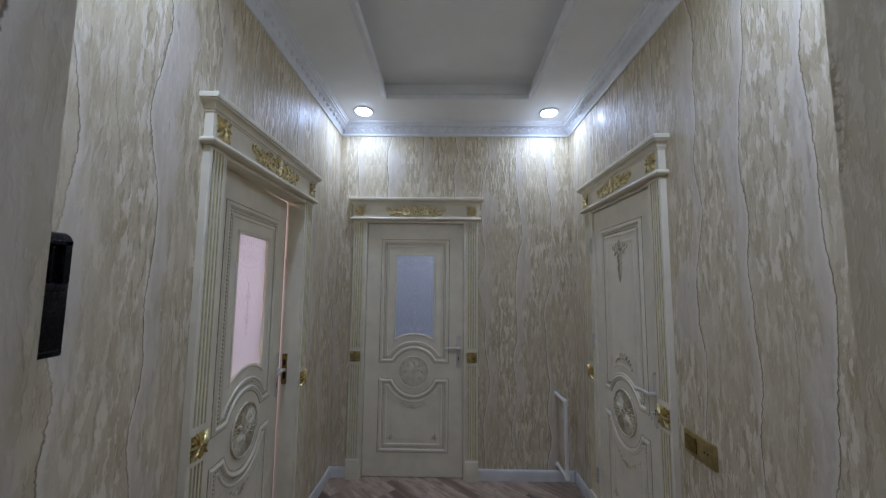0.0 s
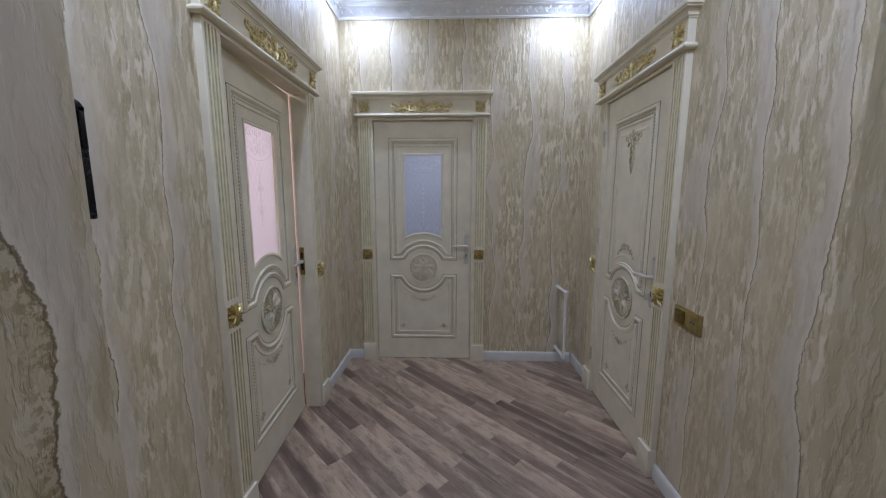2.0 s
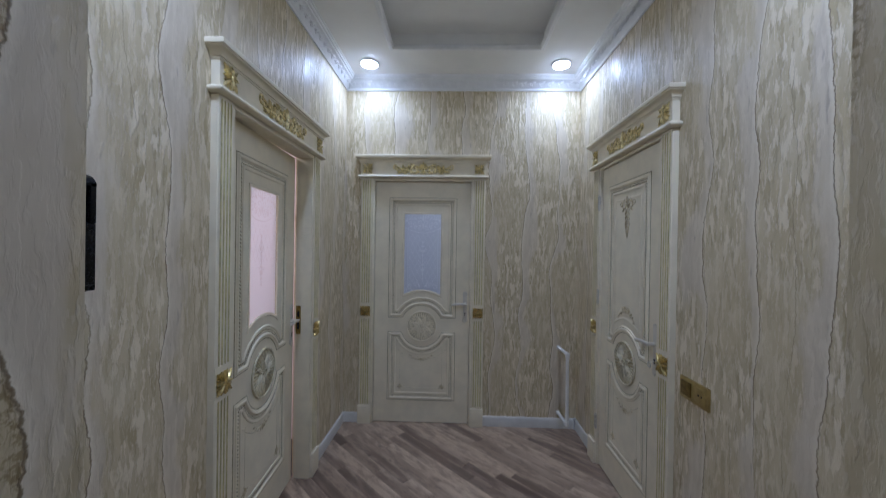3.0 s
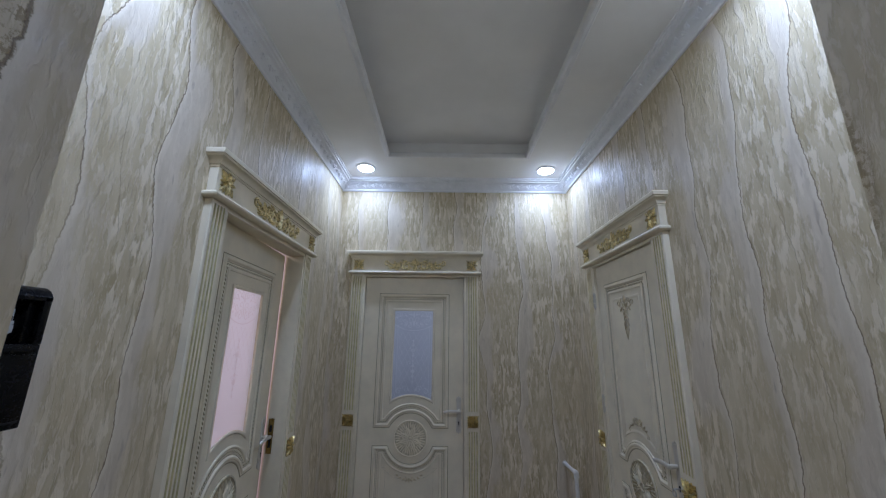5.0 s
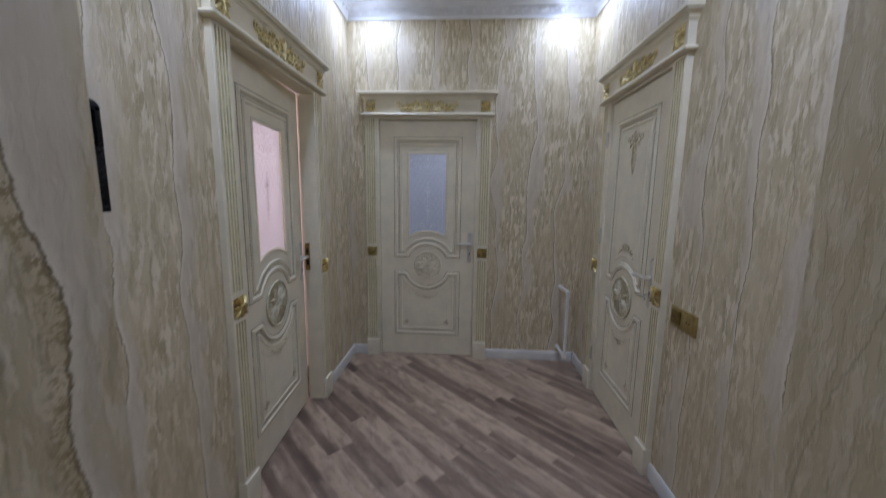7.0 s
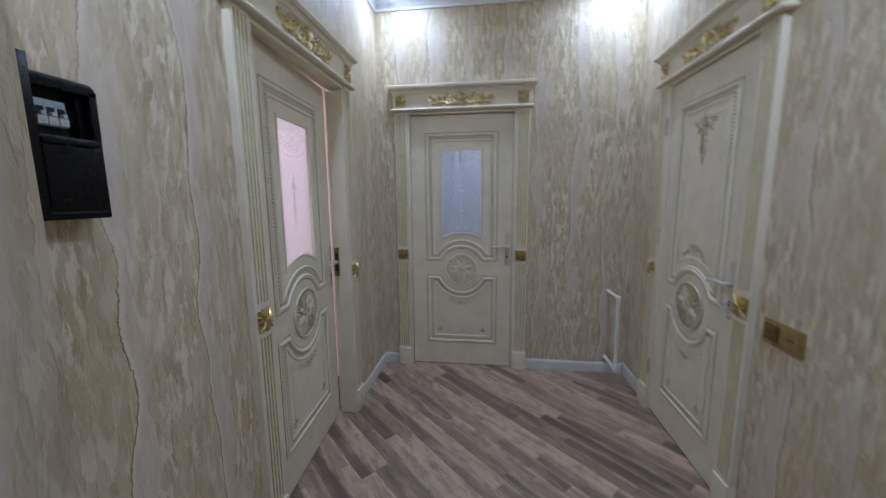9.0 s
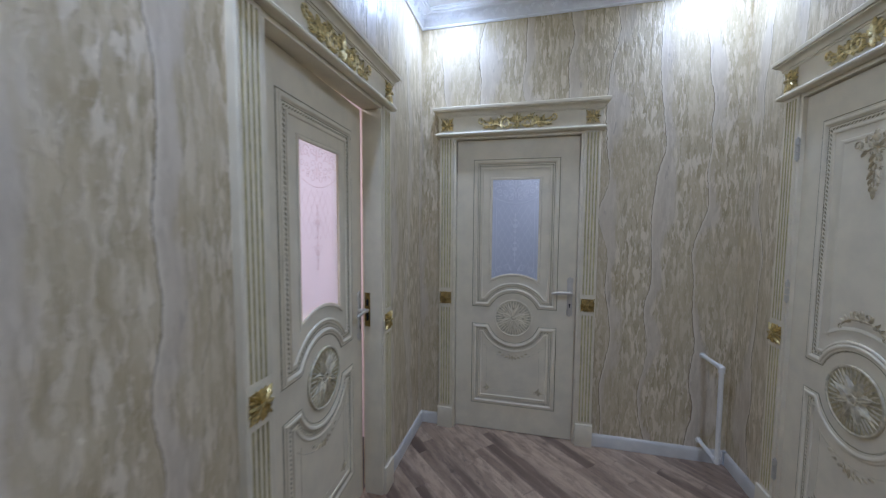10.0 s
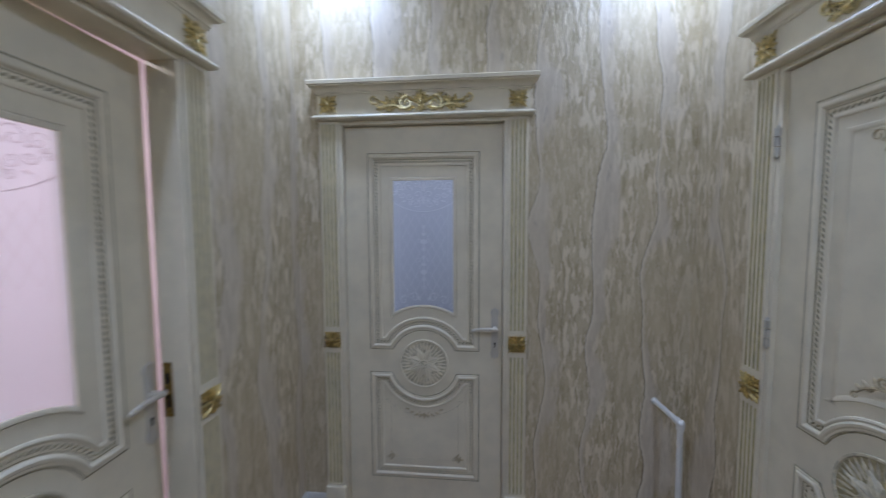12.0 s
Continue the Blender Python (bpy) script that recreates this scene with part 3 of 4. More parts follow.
def casing(parent, width, depth):
    """Jambs, fluted pilasters, plinths and a lintel with gilt ornaments. depth: how far the jamb reaches into the wall."""
    half = width / 2
    for s in (-1, 1):
        x = s * (half + 0.018 + PIL / 2)
        pilaster(parent, x, s)
        a, b = sorted((s * half, s * (half + 0.018)))
        part("jamb", boxed((a, -0.024, 0.0), (b, depth, HEAD), 0.003), CREAM, parent)
    part("jamb_head", boxed((-half - 0.018, -0.024, HEAD), (half + 0.018, depth, HEAD + 0.018), 0.003), CREAM, parent)
    out = half + 0.018 + PIL + 0.004
    bm = boxed((-out, -0.036, 2.090), (out, 0.0, 2.205), 0.002)
    lintel = part("lintel", bm, CREAM, parent, "cream lintel board", False)
    rail = [(-out, 0.0), (-out, 0.036), (out, 0.036), (out, 0.0)]
    top = lambda u, v, h: Vector((u, -v, h))
    bm = bmesh.new()
    sweep(bm, rail, [(0.0, 2.063), (0.012, 2.064), (0.020, 2.070), (0.022, 2.077), (0.018, 2.084), (0.008, 2.090), (-0.002, 2.0905)], False, top)
    part("lower_bead", bm, CREAM, lintel)
    part("bead_bed", boxed((-out + 0.001, -0.0355, 2.0632), (out - 0.001, 0.0, 2.0898)), CREAM, lintel, "", False)
    bm = bmesh.new()
    sweep(bm, rail, [(0.0, 2.190), (0.004, 2.190), (0.004, 2.198), (0.009, 2.199), (0.010, 2.207), (0.014, 2.215), (0.022, 2.222), (0.030, 2.225),
                     (0.031, 2.231), (0.037, 2.233), (0.038, 2.249), (0.034, 2.254), (-0.034, 2.254)], False, top)
    box(bm, (-out + 0.001, -0.035, 2.2052), (out - 0.001, 0.0, 2.2525))
    part("crown", bm, CREAM, lintel, "stepped cream crown moulding")
    for s in (-1, 1):
        bm = bmesh.new()
        square_rosette(bm, s * (half + 0.018 + PIL / 2 - 0.005), 2.142, 0.092, 0.037, False)
        part("gilt_square", bm, (LIT_GOLD, BRASS), lintel, "gilded square leaf rosette")
    bm = bmesh.new()
    scroll_applique(bm, 0, 2.142, 0.53 * width / W_GLAZED, 0.0365)
    part("gilt_scroll", bm, LIT_GOLD, lintel, "gilded acanthus scroll ornament")


CZ = 0.820  # height of the medallion's centre


def upper_outline(w, top, foot, r):
    """Closed outline of the upper field: straight sides, shoulders and an arch over the medallion."""
    a = math.degrees(math.asin(min(1, (foot - CZ) / r)))
    return [(w, top), (-w, top), (-w, foot)] + arc(0, CZ, r, 180 - a, a) + [(w, foot)]


def lower_outline(w, foot, top, r):
    a = math.degrees(math.asin(min(1, (CZ - top) / r)))
    return [(-w, foot), (w, foot), (w, top)] + arc(0, CZ, r, -a, -180 + a) + [(-w, top)]


def medallion(leaf, lift, ground, carved):
    bm = bmesh.new()
    R = 0.128
    bmesh.ops.create_cone(bm, cap_ends=True, segments=40, radius1=R, radius2=R - 0.003, depth=0.006,
                          matrix=Matrix.Translation((0, -lift - 0.003, CZ)) @ Matrix.Rotation(math.pi / 2, 4, "X"))
    disc = part("medallion", bm, ground, leaf, "round carved medallion with gold patina")
    bm = bmesh.new()
    sweep(bm, arc(0, CZ, R - 0.004, 0, 360 - 9, 39), [(-0.004, lift + 0.004), (-0.003, lift + 0.011), (0.003, lift + 0.011), (0.006, lift + 0.005)], True, front)
    for k in range(36):
        a = math.tau * k / 36
        r0, l = (0.066, 0.054) if k % 3 else (0.074, 0.046)
        petal(bm, (r0 * math.cos(a), CZ + r0 * math.sin(a)), a, l, 0.0105, 0.0055, lift + 0.0045, rows=4)
    for k in range(8):
        a = math.tau * k / 8 + math.pi / 8
        petal(bm, (0.022 * math.cos(a), CZ + 0.022 * math.sin(a)), a, 0.068, 0.027, 0.013, lift + 0.005)
        b = a + math.pi / 8
        for hand in (-1, 1):
            petal(bm, (0.040 * math.cos(b), CZ + 0.040 * math.sin(b)), b + hand * 0.34, 0.034, 0.010, 0.006, lift + 0.005, hand * 0.005, 4)
        petal(bm, (0.024 * math.cos(b), CZ + 0.024 * math.sin(b)), b, 0.034, 0.012, 0.008, lift + 0.005, rows=4)
    sweep(bm, arc(0, CZ, 0.019, 0, 342, 19), [(-0.004, lift + 0.005), (-0.002, lift + 0.014), (0.003, lift + 0.013), (0.005, lift + 0.005)], True, front)
    ball(bm, front(0, CZ, lift + 0.006), (0.011, 0.007, 0.011), 12, 6)
    part("carved_petals", bm, carved, disc)


RIDGE = [(-0.013, 0.0), (-0.011, 0.003), (-0.005, 0.0035), (-0.001, 0.0075), (0.006, 0.0085), (0.011, 0.0055), (0.013, 0.0015), (0.016, 0.0)]
SLIM = [(-0.007, 0.0), (-0.005, 0.004), (0.0, 0.006), (0.005, 0.004), (0.007, 0.0)]


def outlined(leaf, outer, inner, lift=0.0):
    """Outer moulding with its patina line, inner bead with a carved rope."""
    bm = bmesh.new()
    sweep(bm, outer, [(o, h + lift) for o, h in RIDGE], True, front)
    part("panel_moulding", bm, CREAM, leaf)
    bm = bmesh.new()
    sweep(bm, outer, [(-0.0175, lift), (-0.0165, lift + 0.0014), (-0.0130, lift + 0.0014), (-0.0125, lift)], True, front)
    sweep(bm, outer, [(0.0158, lift), (0.0164, lift + 0.0012), (0.0184, lift + 0.0012), (0.019, lift)], True, front)
    part("patina_line", bm, PATINA, leaf, "thin brownish gold line")
    bm = bmesh.new()
    sweep(bm, inner, [(o, h + lift) for o, h in SLIM], True, front)
    part("inner_bead", bm, CREAM, leaf)


def sprig(bm, u, v, size, lift, turn=0.0, mirror=1):
    """A small painted leaf sprig in low relief."""
    for a, l in ((0.2, 1.0), (1.35, 1.0), (0.75, 0.75), (-0.5, 0.6), (2.1, 0.6)):
        a = turn + mirror * a
        petal(bm, (u, v), a, size * l, size * 0.34, size * 0.07, lift, mirror * size * 0.15)
    tube(bm, spiral(u + mirror * size * 0.35, v + size * 0.1, size * 0.28, 1.0, 0, mirror, 8), size * 0.05, 5, 0.8, front, lift)


def festoon(bm, u, v, size, lift):
    for s in (-1, 1):
        for i in range(4):
            f = i / 3
            petal(bm, (u + s * size * (0.12 + 0.8 * f), v + size * 0.28 * f * f), (0 if s > 0 else math.pi) - s * (0.9 - 1.1 * f), size * 0.30, size * 0.15, size * 0.05, lift)
        tube(bm, spiral(u + s * size * 0.34, v + size * 0.02, size * 0.16, 1.1, math.pi / 2, s, 8), size * 0.03, 5, 0.8, front, lift)
    petal(bm, (u, v + size * 0.1), -math.pi / 2, size * 0.42, size * 0.2, size * 0.06, lift)


def lever_handle(leaf, x, s, lift):
    """Long ornate back plate with a lever that points to the middle of the leaf, and a keyhole."""
    bm = bmesh.new()
    box(bm, (x - 0.017, -lift - 0.007, 0.885), (x + 0.017, -lift, 1.095), 0.003)
    for z, d in ((1.095, 1), (0.885, -1)):
        bmesh.ops.create_cone(bm, cap_ends=True, segments=20, radius1=0.021, radius2=0.018, depth=0.008,
                              matrix=Matrix.Translation((x, -lift - 0.004, z)) @ Matrix.Rotation(math.pi / 2, 4, "X"))
        for k in (-1, 0, 1):
            ball(bm, (x + k * 0.012, -lift - 0.006, z + d * (0.020 if k == 0 else 0.013)), (0.006, 0.004, 0.009), 8, 5)
    plate = part("handle_plate", bm, SATIN, leaf, "pearl-coloured ornate handle plate")
    bm = bmesh.new()
    rod(bm, (x, -lift, 1.018), (x, -lift - 0.045, 1.018), 0.0105)
    tube(bm, [(x + s * 0.012, 1.018), (x, 1.018), (x - s * 0.03, 1.021), (x - s * 0.07, 1.020), (x - s * 0.105, 1.014), (x - s * 0.118, 1.012)],
         [0.008, 0.0105, 0.010, 0.0095, 0.010, 0.006], 10, 0.8, front, lift + 0.046)
    part("lever", bm, SATIN, plate, "pearl lever")
    bm = bmesh.new()
    bmesh.ops.create_cone(bm, cap_ends=True, segments=14, radius1=0.0055, radius2=0.0055, depth=0.002,
                          matrix=Matrix.Translation((x, -lift - 0.0078, 0.938)) @ Matrix.Rotation(math.pi / 2, 4, "X"))
    box(bm, (x - 0.0028, -lift - 0.0088, 0.918), (x + 0.0028, -lift - 0.0068, 0.937))
    part("keyhole", bm, DARK, plate, "dark keyhole")


def etching(bm, lift, full):
    """Etched pattern of the glass: a band of scrolls at the head over a swag, a trellis between fine uprights, and a spindle."""
    line = lambda pts, r=0.0016: tube(bm, pts, r, 4, 0.4, front, lift)
    for s in (-1, 1):
        mir = lambda a: a if s > 0 else math.pi - a
        for x, z, r, a, h in ((0.036, 1.752, 0.022, 1.0, 1), (0.080, 1.742, 0.028, 2.6, -1), (0.128, 1.738, 0.024, 0.4, 1), (0.150, 1.706, 0.014, 3.4, -1),
                              (0.030, 1.700, 0.026, -1.2, -1), (0.072, 1.690, 0.020, 3.2, 1), (0.108, 1.698, 0.018, 0.2, -1), (0.034, 1.650, 0.022, 1.6, 1),
                              (0.066, 1.654, 0.014, 2.4, -1)):
            line(spiral(s * x, z, r, 1.2, mir(a), s * h, 14), 0.0021)
        for x, z, a in ((0.012, 1.735, 0.4), (0.055, 1.722, 0.9), (0.100, 1.724, 0.2), (0.014, 1.672, -0.5), (0.050, 1.672, -0.9), (0.092, 1.668, -0.3), (0.130, 1.712, 0.8)):
            petal(bm, (s * x, z), mir(a), 0.022, 0.010, 0.0012, lift)
        line([(s * 0.168 * f, 1.612 + 0.055 * f * f) for f in (i / 10 for i in range(11))], 0.0020)
        line([(s * 0.120, 1.66), (s * 0.128, 1.645), (s * 0.128, 1.36 if not full else 1.14)], 0.0011)
        line([(s * 0.148, 1.67), (s * 0.148, 1.40 if not full else 1.14)], 0.0009)
    petal(bm, (0, 1.715), math.pi / 2, 0.052, 0.018, 0.0014, lift)
    petal(bm, (0, 1.690), -math.pi / 2, 0.046, 0.016, 0.0014, lift)
    lo = 1.16 if full else 1.40
    pitch = 0.044
    for i in range(-12, 13):
        for d in (-1, 1):
            pts = []
            for j in range(25):
                z = 1.60 - (1.60 - lo) * j / 24
                x = i * pitch + d * (1.60 - z) * 0.55
                if abs(x) < 0.124:
                    pts.append((x, z))
            if len(pts) > 1:
                line(pts, 0.0009)
    # spindle of urns and beads
    foot = 1.22 if full else 1.28
    line([(0, 1.545), (0, foot)], 0.0014)
    for k in range(9):
        z = 1.535 - (1.535 - foot) * k / 8
        ball(bm, front(0, z, lift), ((0.006, 0.012, 0.018, 0.008)[k % 4], 0.0006, (0.009, 0.008, 0.014, 0.010)[k % 4]), 10, 5)
    for s in (-1, 1):
        for z in (1.46, 1.36):
            line(spiral(s * 0.024, z, 0.014, 1.0, 0.5 if s > 0 else math.pi - 0.5, s, 10), 0.0013)
    if full:
        for s in (-1, 1):
            for x, z, r, a, h in ((0.050, 1.165, 0.028, 0.5, 1), (0.105, 1.150, 0.026, 2.5, -1), (0.146, 1.120, 0.018, 0.8, 1), (0.085, 1.118, 0.016, 3.0, 1)):
                line(spiral(s * x, z, r, 1.15, a if s > 0 else math.pi - a, s * h, 12), 0.0020)
            petal(bm, (s * 0.02, 1.15), math.pi / 2 - s * 0.7, 0.030, 0.012, 0.0012, lift)


def door_leaf(parent, width, glazed, hinge, m, full=False):
    """A leaf 40 mm thick, its front in the plane y = 0, foot 6 mm off the floor. hinge: the side it hangs on."""
    half, z0, z1 = width / 2 - 0.003, 0.006, HEAD - 0.004
    bm = bmesh.new()
    if glazed:
        gw, gt = 0.172, 1.787
        r = 0.293
        a = math.degrees(math.acos(gw / r))
        hole = [(-gw, gt), (gw, gt)] + arc(0, CZ, r, a, 180 - a, 12)
        for y in (0.0, 0.04):
            ring = [bm.verts.new((x, y, z)) for x, z in hole]
            O = [bm.verts.new((x, y, z)) for x, z in ((-half, z1), (half, z1), (half, z0), (-half, z0))]
            bm.faces.new((O[0], O[1], ring[1], ring[0]))
            bm.faces.new((O[1], O[2], ring[2], ring[1]))
            bm.faces.new([O[2], O[3]] + ring[:1:-1][0:0] + [ring[i] for i in range(len(ring) - 1, 1, -1)])
            bm.faces.new((O[3], O[0], ring[0], ring[-1]))
            if y == 0.0:
                first, outer0 = ring, O
        for A, B in ((first, ring), (outer0, O)):
            for i in range(len(A)):
                j = (i + 1) % len(A)
                bm.faces.new((A[i], A[j], B[j], B[i]))
    else:
        box(bm, (-half, 0.0, z0), (half, 0.04, z1), 0.003)
    leaf = part("leaf", bm, CREAM, parent, "cream lacquered leaf with carved mouldings", False, m)
    if glazed:
        pane = part("pane", boxed((-gw - 0.008, 0.017, 1.04), (gw + 0.008, 0.023, gt + 0.008)), GLASS_BLUE if full else GLASS_PINK, leaf, "frosted etched glass pane", False)
        bm = bmesh.new()
        etching(bm, -0.0165, full)
        part("etched_pattern", bm, ETCH_LIGHT if full else ETCH, pane, "etched scrolls and trellis")
        bm = bmesh.new()
        sweep(bm, hole, [(0.0, -0.016), (-0.001, 0.0), (-0.004, 0.004), (-0.010, 0.005), (-0.016, 0.003), (-0.018, 0.0)][::-1], True, lambda u, v, h: front(u, v, h))
        part("glazing_bead", bm, CREAM, leaf)
    pw = 0.0 if glazed else 0.030  # the solid leaf is narrower, and its fields with it
    outer, inner = upper_outline(0.270 - pw, 1.892, 0.907, 0.192), upper_outline(0.224 - pw, 1.846, 0.950, 0.240 - pw)
    outlined(leaf, outer, inner)
    low, low_in = lower_outline(0.270 - pw, 0.207, 0.752, 0.192), lower_outline(0.224 - pw, 0.253, 0.712, 0.236 - pw)
    outlined(leaf, low, low_in)
    bm = bmesh.new()
    mid, lmid = upper_outline(0.241 - pw, 1.863, 0.934, 0.222 - pw / 3), lower_outline(0.242 - pw, 0.235, 0.728, 0.217 - pw / 3)
    rope(bm, mid, 0.0175, True, 0.0)
    rope(bm, lmid, 0.0175, True, 0.0, 0.8)
    # dark patina on the rope also stands in for shade between its strands
    part("carved_rope", bm, PATINA, leaf, "carved rope with gold patina, toned dark for its shaded recesses")
    bm = bmesh.new()
    festoon(bm, 0, 0.545, 0.085, 0.0)
    for s in (-1, 1):
        sprig(bm, s * (0.170 - pw), 0.300, 0.042, 0.0, math.pi / 2 if s > 0 else math.pi / 2, -s)
    part("painted_sprigs", bm, SPRIG, leaf, "faint gold-rubbed sprigs and festoon")
    bm = bmesh.new()
    sweep(bm, lower_outline(0.178 - pw, 0.299, 0.62, 0.285 - pw), [(-0.0014, 0.0), (0, 0.001), (0.0014, 0.0)], True, front)
    part("fine_line", bm, MEDAL, leaf)
    if not glazed:
        bm = bmesh.new()
        sweep(bm, upper_outline(0.182 - pw, 1.80, 1.03, 0.290 - pw), [(-0.006, 0.0), (-0.004, 0.003), (0.004, 0.003), (0.010, 0.0)], True, front)
        part("field_edge", bm, CREAM, leaf)
        bm = bmesh.new()
        for s in (-1, 1):
            mir = lambda a: a if s > 0 else math.pi - a
            tube(bm, spiral(s * 0.078, 1.768, 0.022, 1.25, mir(-2.2), -s, 14), [0.0050 - 0.0002 * i for i in range(15)], 5, 1.0)
            tube(bm, [(s * 0.014, 1.752), (s * 0.034, 1.744), (s * 0.056, 1.748), (s * 0.070, 1.757)], [0.004, 0.005, 0.005, 0.004], 5, 1.0)
            tube(bm, spiral(s * 0.030, 1.786, 0.018, 1.1, mir(-0.8), s, 12), [0.0046 - 0.0002 * i for i in range(13)], 5, 1.0)
            petal(bm, (s * 0.040, 1.745), mir(-1.0), 0.030, 0.014, 0.008, 0.0, s * 0.005)
            petal(bm, (s * 0.008, 1.745), mir(0.75), 0.036, 0.016, 0.009, 0.0, s * 0.006)
            for i in range(5):
                z, l = 1.726 - 0.029 * i, (0.034, 0.028, 0.038, 0.026, 0.020)[i]
                petal(bm, (s * 0.004, z), mir(-0.7 + 0.15 * (i % 2)), l, 0.014, 0.008, 0.0, -s * 0.008)
                tube(bm, spiral(s * (0.010 + 0.3 * l), z + 0.004, 0.008, 1.0, mir(0.4), s, 8), 0.0026, 5, 1.0)
        petal(bm, (0, 1.770), math.pi / 2, 0.046, 0.024, 0.011)
        ball(bm, front(0, 1.762, 0.003), (0.010, 0.007, 0.010))
        tube(bm, [(0, 1.755), (0.003, 1.70), (-0.003, 1.65), (0, 1.60)], [0.005, 0.004, 0.004, 0.003], 5, 1.0)
        petal(bm, (0, 1.605), -math.pi / 2, 0.042, 0.018, 0.008)
        part("drop_ornament", bm, SPRIG, leaf, "carved drop of leaves rubbed with gold")
        bm = bmesh.new()
        for s in (-1, 1):
            mir = lambda a: a if s > 0 else math.pi - a
            tube(bm, spiral(s * 0.024, 1.140, 0.016, 1.1, mir(-1.6), s, 10), 0.0038, 5, 1.0)
            tube(bm, [(s * 0.010, 1.120), (s * 0.040, 1.118), (s * 0.068, 1.106), (s * 0.090, 1.086)], [0.005, 0.005, 0.004, 0.003], 5, 1.0)
            tube(bm, spiral(s * 0.092, 1.076, 0.012, 1.0, mir(1.4), -s, 8), 0.0030, 5, 1.0)
            for x, z, a, l in ((0.034, 1.120, 0.9, 0.028), (0.056, 1.112, 0.5, 0.024), (0.048, 1.114, -1.0, 0.020), (0.074, 1.100, 0.3, 0.020)):
                petal(bm, (s * x, z), mir(a), l, 0.012, 0.007, 0.0, s * 0.004)
        petal(bm, (0, 1.122), math.pi / 2, 0.036, 0.022, 0.010)
        ball(bm, front(0, 1.122, 0.003), (0.008, 0.006, 0.008))
        part("crest_ornament", bm, SPRIG, leaf, "small carved crest rubbed with gold")
    medallion(leaf, 0.0, *((MEDAL, CREAM) if full else (MEDAL_BASE, MEDAL)))
    lever_handle(leaf, -hinge * (half - 0.036), -hinge, 0.0)
    return leaf


def door(name, m, width, glazed, hinge, leaf_pose, depth, label, full=False):
    d = thing(name, m, label, "door", kind="structure")
    casing(d, width, depth)
    door_leaf(d, width if glazed else width + 0.012, glazed, hinge, leaf_pose, full)
    return d


# end door, shut; its leaf lies a little behind the casing
door("door_1", pose(D_END, YN, 0), W_GLAZED, True, -1, pose(0, 0.012, 0), T, "shut cream door with frosted bluish glass and gilt lintel ornaments", True)
# west door, ajar into the pink room: it turns on its near edge
swing = pose(-W_GLAZED / 2 + 0.003, 0.037, 0, 0, 0, 3.8) @ pose(W_GLAZED / 2 - 0.003, 0, 0)
ajar = door("door_2", pose(XL, D_LEFT, 0, 0, 0, 90), W_GLAZED, True, -1, swing, 0.080, "cream door ajar with frosted glass lit pink from behind")
bm = bmesh.new()
box(bm, (W_GLAZED / 2 - 0.0025, 0.042, 0.925), (W_GLAZED / 2 - 0.0002, 0.072, 1.105), 0.0008)
strike = part("strike_plate", bm, BRASS, ajar, "aged brass strike plate")
part("bolt_hole", boxed((W_GLAZED / 2 - 0.0030, 0.050, 1.035), (W_GLAZED / 2 - 0.0024, 0.064, 1.07)), DARK, strike)
part("bolt_hole", boxed((W_GLAZED / 2 - 0.0030, 0.050, 0.955), (W_GLAZED / 2 - 0.0024, 0.064, 1.00)), DARK, strike)
# east door, shut, its leaf flush with the casing and its hinges showing
solid = door("door_3", pose(XR, D_RIGHT, 0, 0, 0, -90), W_SOLID, False, -1, pose(0, -0.006, 0), T, "shut solid cream door with carved drop ornament and knuckle hinges")
for z in (0.30, 1.165, 1.815):
    bm = bmesh.new()
    x = -W_SOLID / 2 - 0.006
    for k in range(3):
        rod(bm, (x, -0.030, z - 0.048 + 0.032 * k + 0.002), (x, -0.030, z - 0.048 + 0.032 * (k + 1) - 0.002), 0.009)
    for d in (-1, 1):
        ball(bm, (x, -0.030, z + d * 0.050), (0.005, 0.005, 0.006), 8, 5)
    part("hinge", bm, STEEL, solid, "grey three-knuckle hinge")
# a key left in its lock
bm = bmesh.new()
kx, kz = W_SOLID / 2 + 0.006 - 0.003 - 0.036, 0.930
rod(bm, (kx, -0.014, kz), (kx, -0.040, kz), 0.0035)
sweep(bm, arc(kx, kz - 0.014, 0.012, 0, 342, 19), [(-0.004, 0.038), (-0.003, 0.041), (0.003, 0.041), (0.004, 0.038), (-0.004, 0.038)], True, front)
part("key", bm, STEEL, solid, "small steel key in the lock")


# ---------------------------------------------------------------- skirting
BH, BT = 0.082, 0.014
OUT = W_GLAZED / 2 + 0.018 + PIL + 0.006
OUT_R = W_SOLID / 2 + 0.018 + PIL + 0.006
SKIRT = [(0.0, 0.0), (BT, 0.0), (BT, BH - 0.016), (BT - 0.004, BH - 0.006), (BT - 0.009, BH), (0.0, BH)]
for path in ([(XR, D_RIGHT + OUT_R), (XR, YN), (D_END + OUT, YN)],
             [(D_END - OUT, YN), (XL, YN), (XL, D_LEFT + OUT)],
             [(XL, D_LEFT - OUT), (XL, YSL), (PL, YSL), (PL, YS), (PR, YS), (PR, YSR), (XR, YSR), (XR, D_RIGHT - OUT_R)]):
    bm = bmesh.new()
    sweep(bm, path, SKIRT, False, plan)
    structure("baseboard", bm, BOARD_WHITE, "white moulded skirting along the papered wall", "baseboard", True)
structure("corner_cap", boxed((XR - 0.022, YN - 0.022, 0.0), (XR, YN, BH + 0.004), 0.003), GREY_PVC, "grey plastic corner cap of the skirting", "trim")

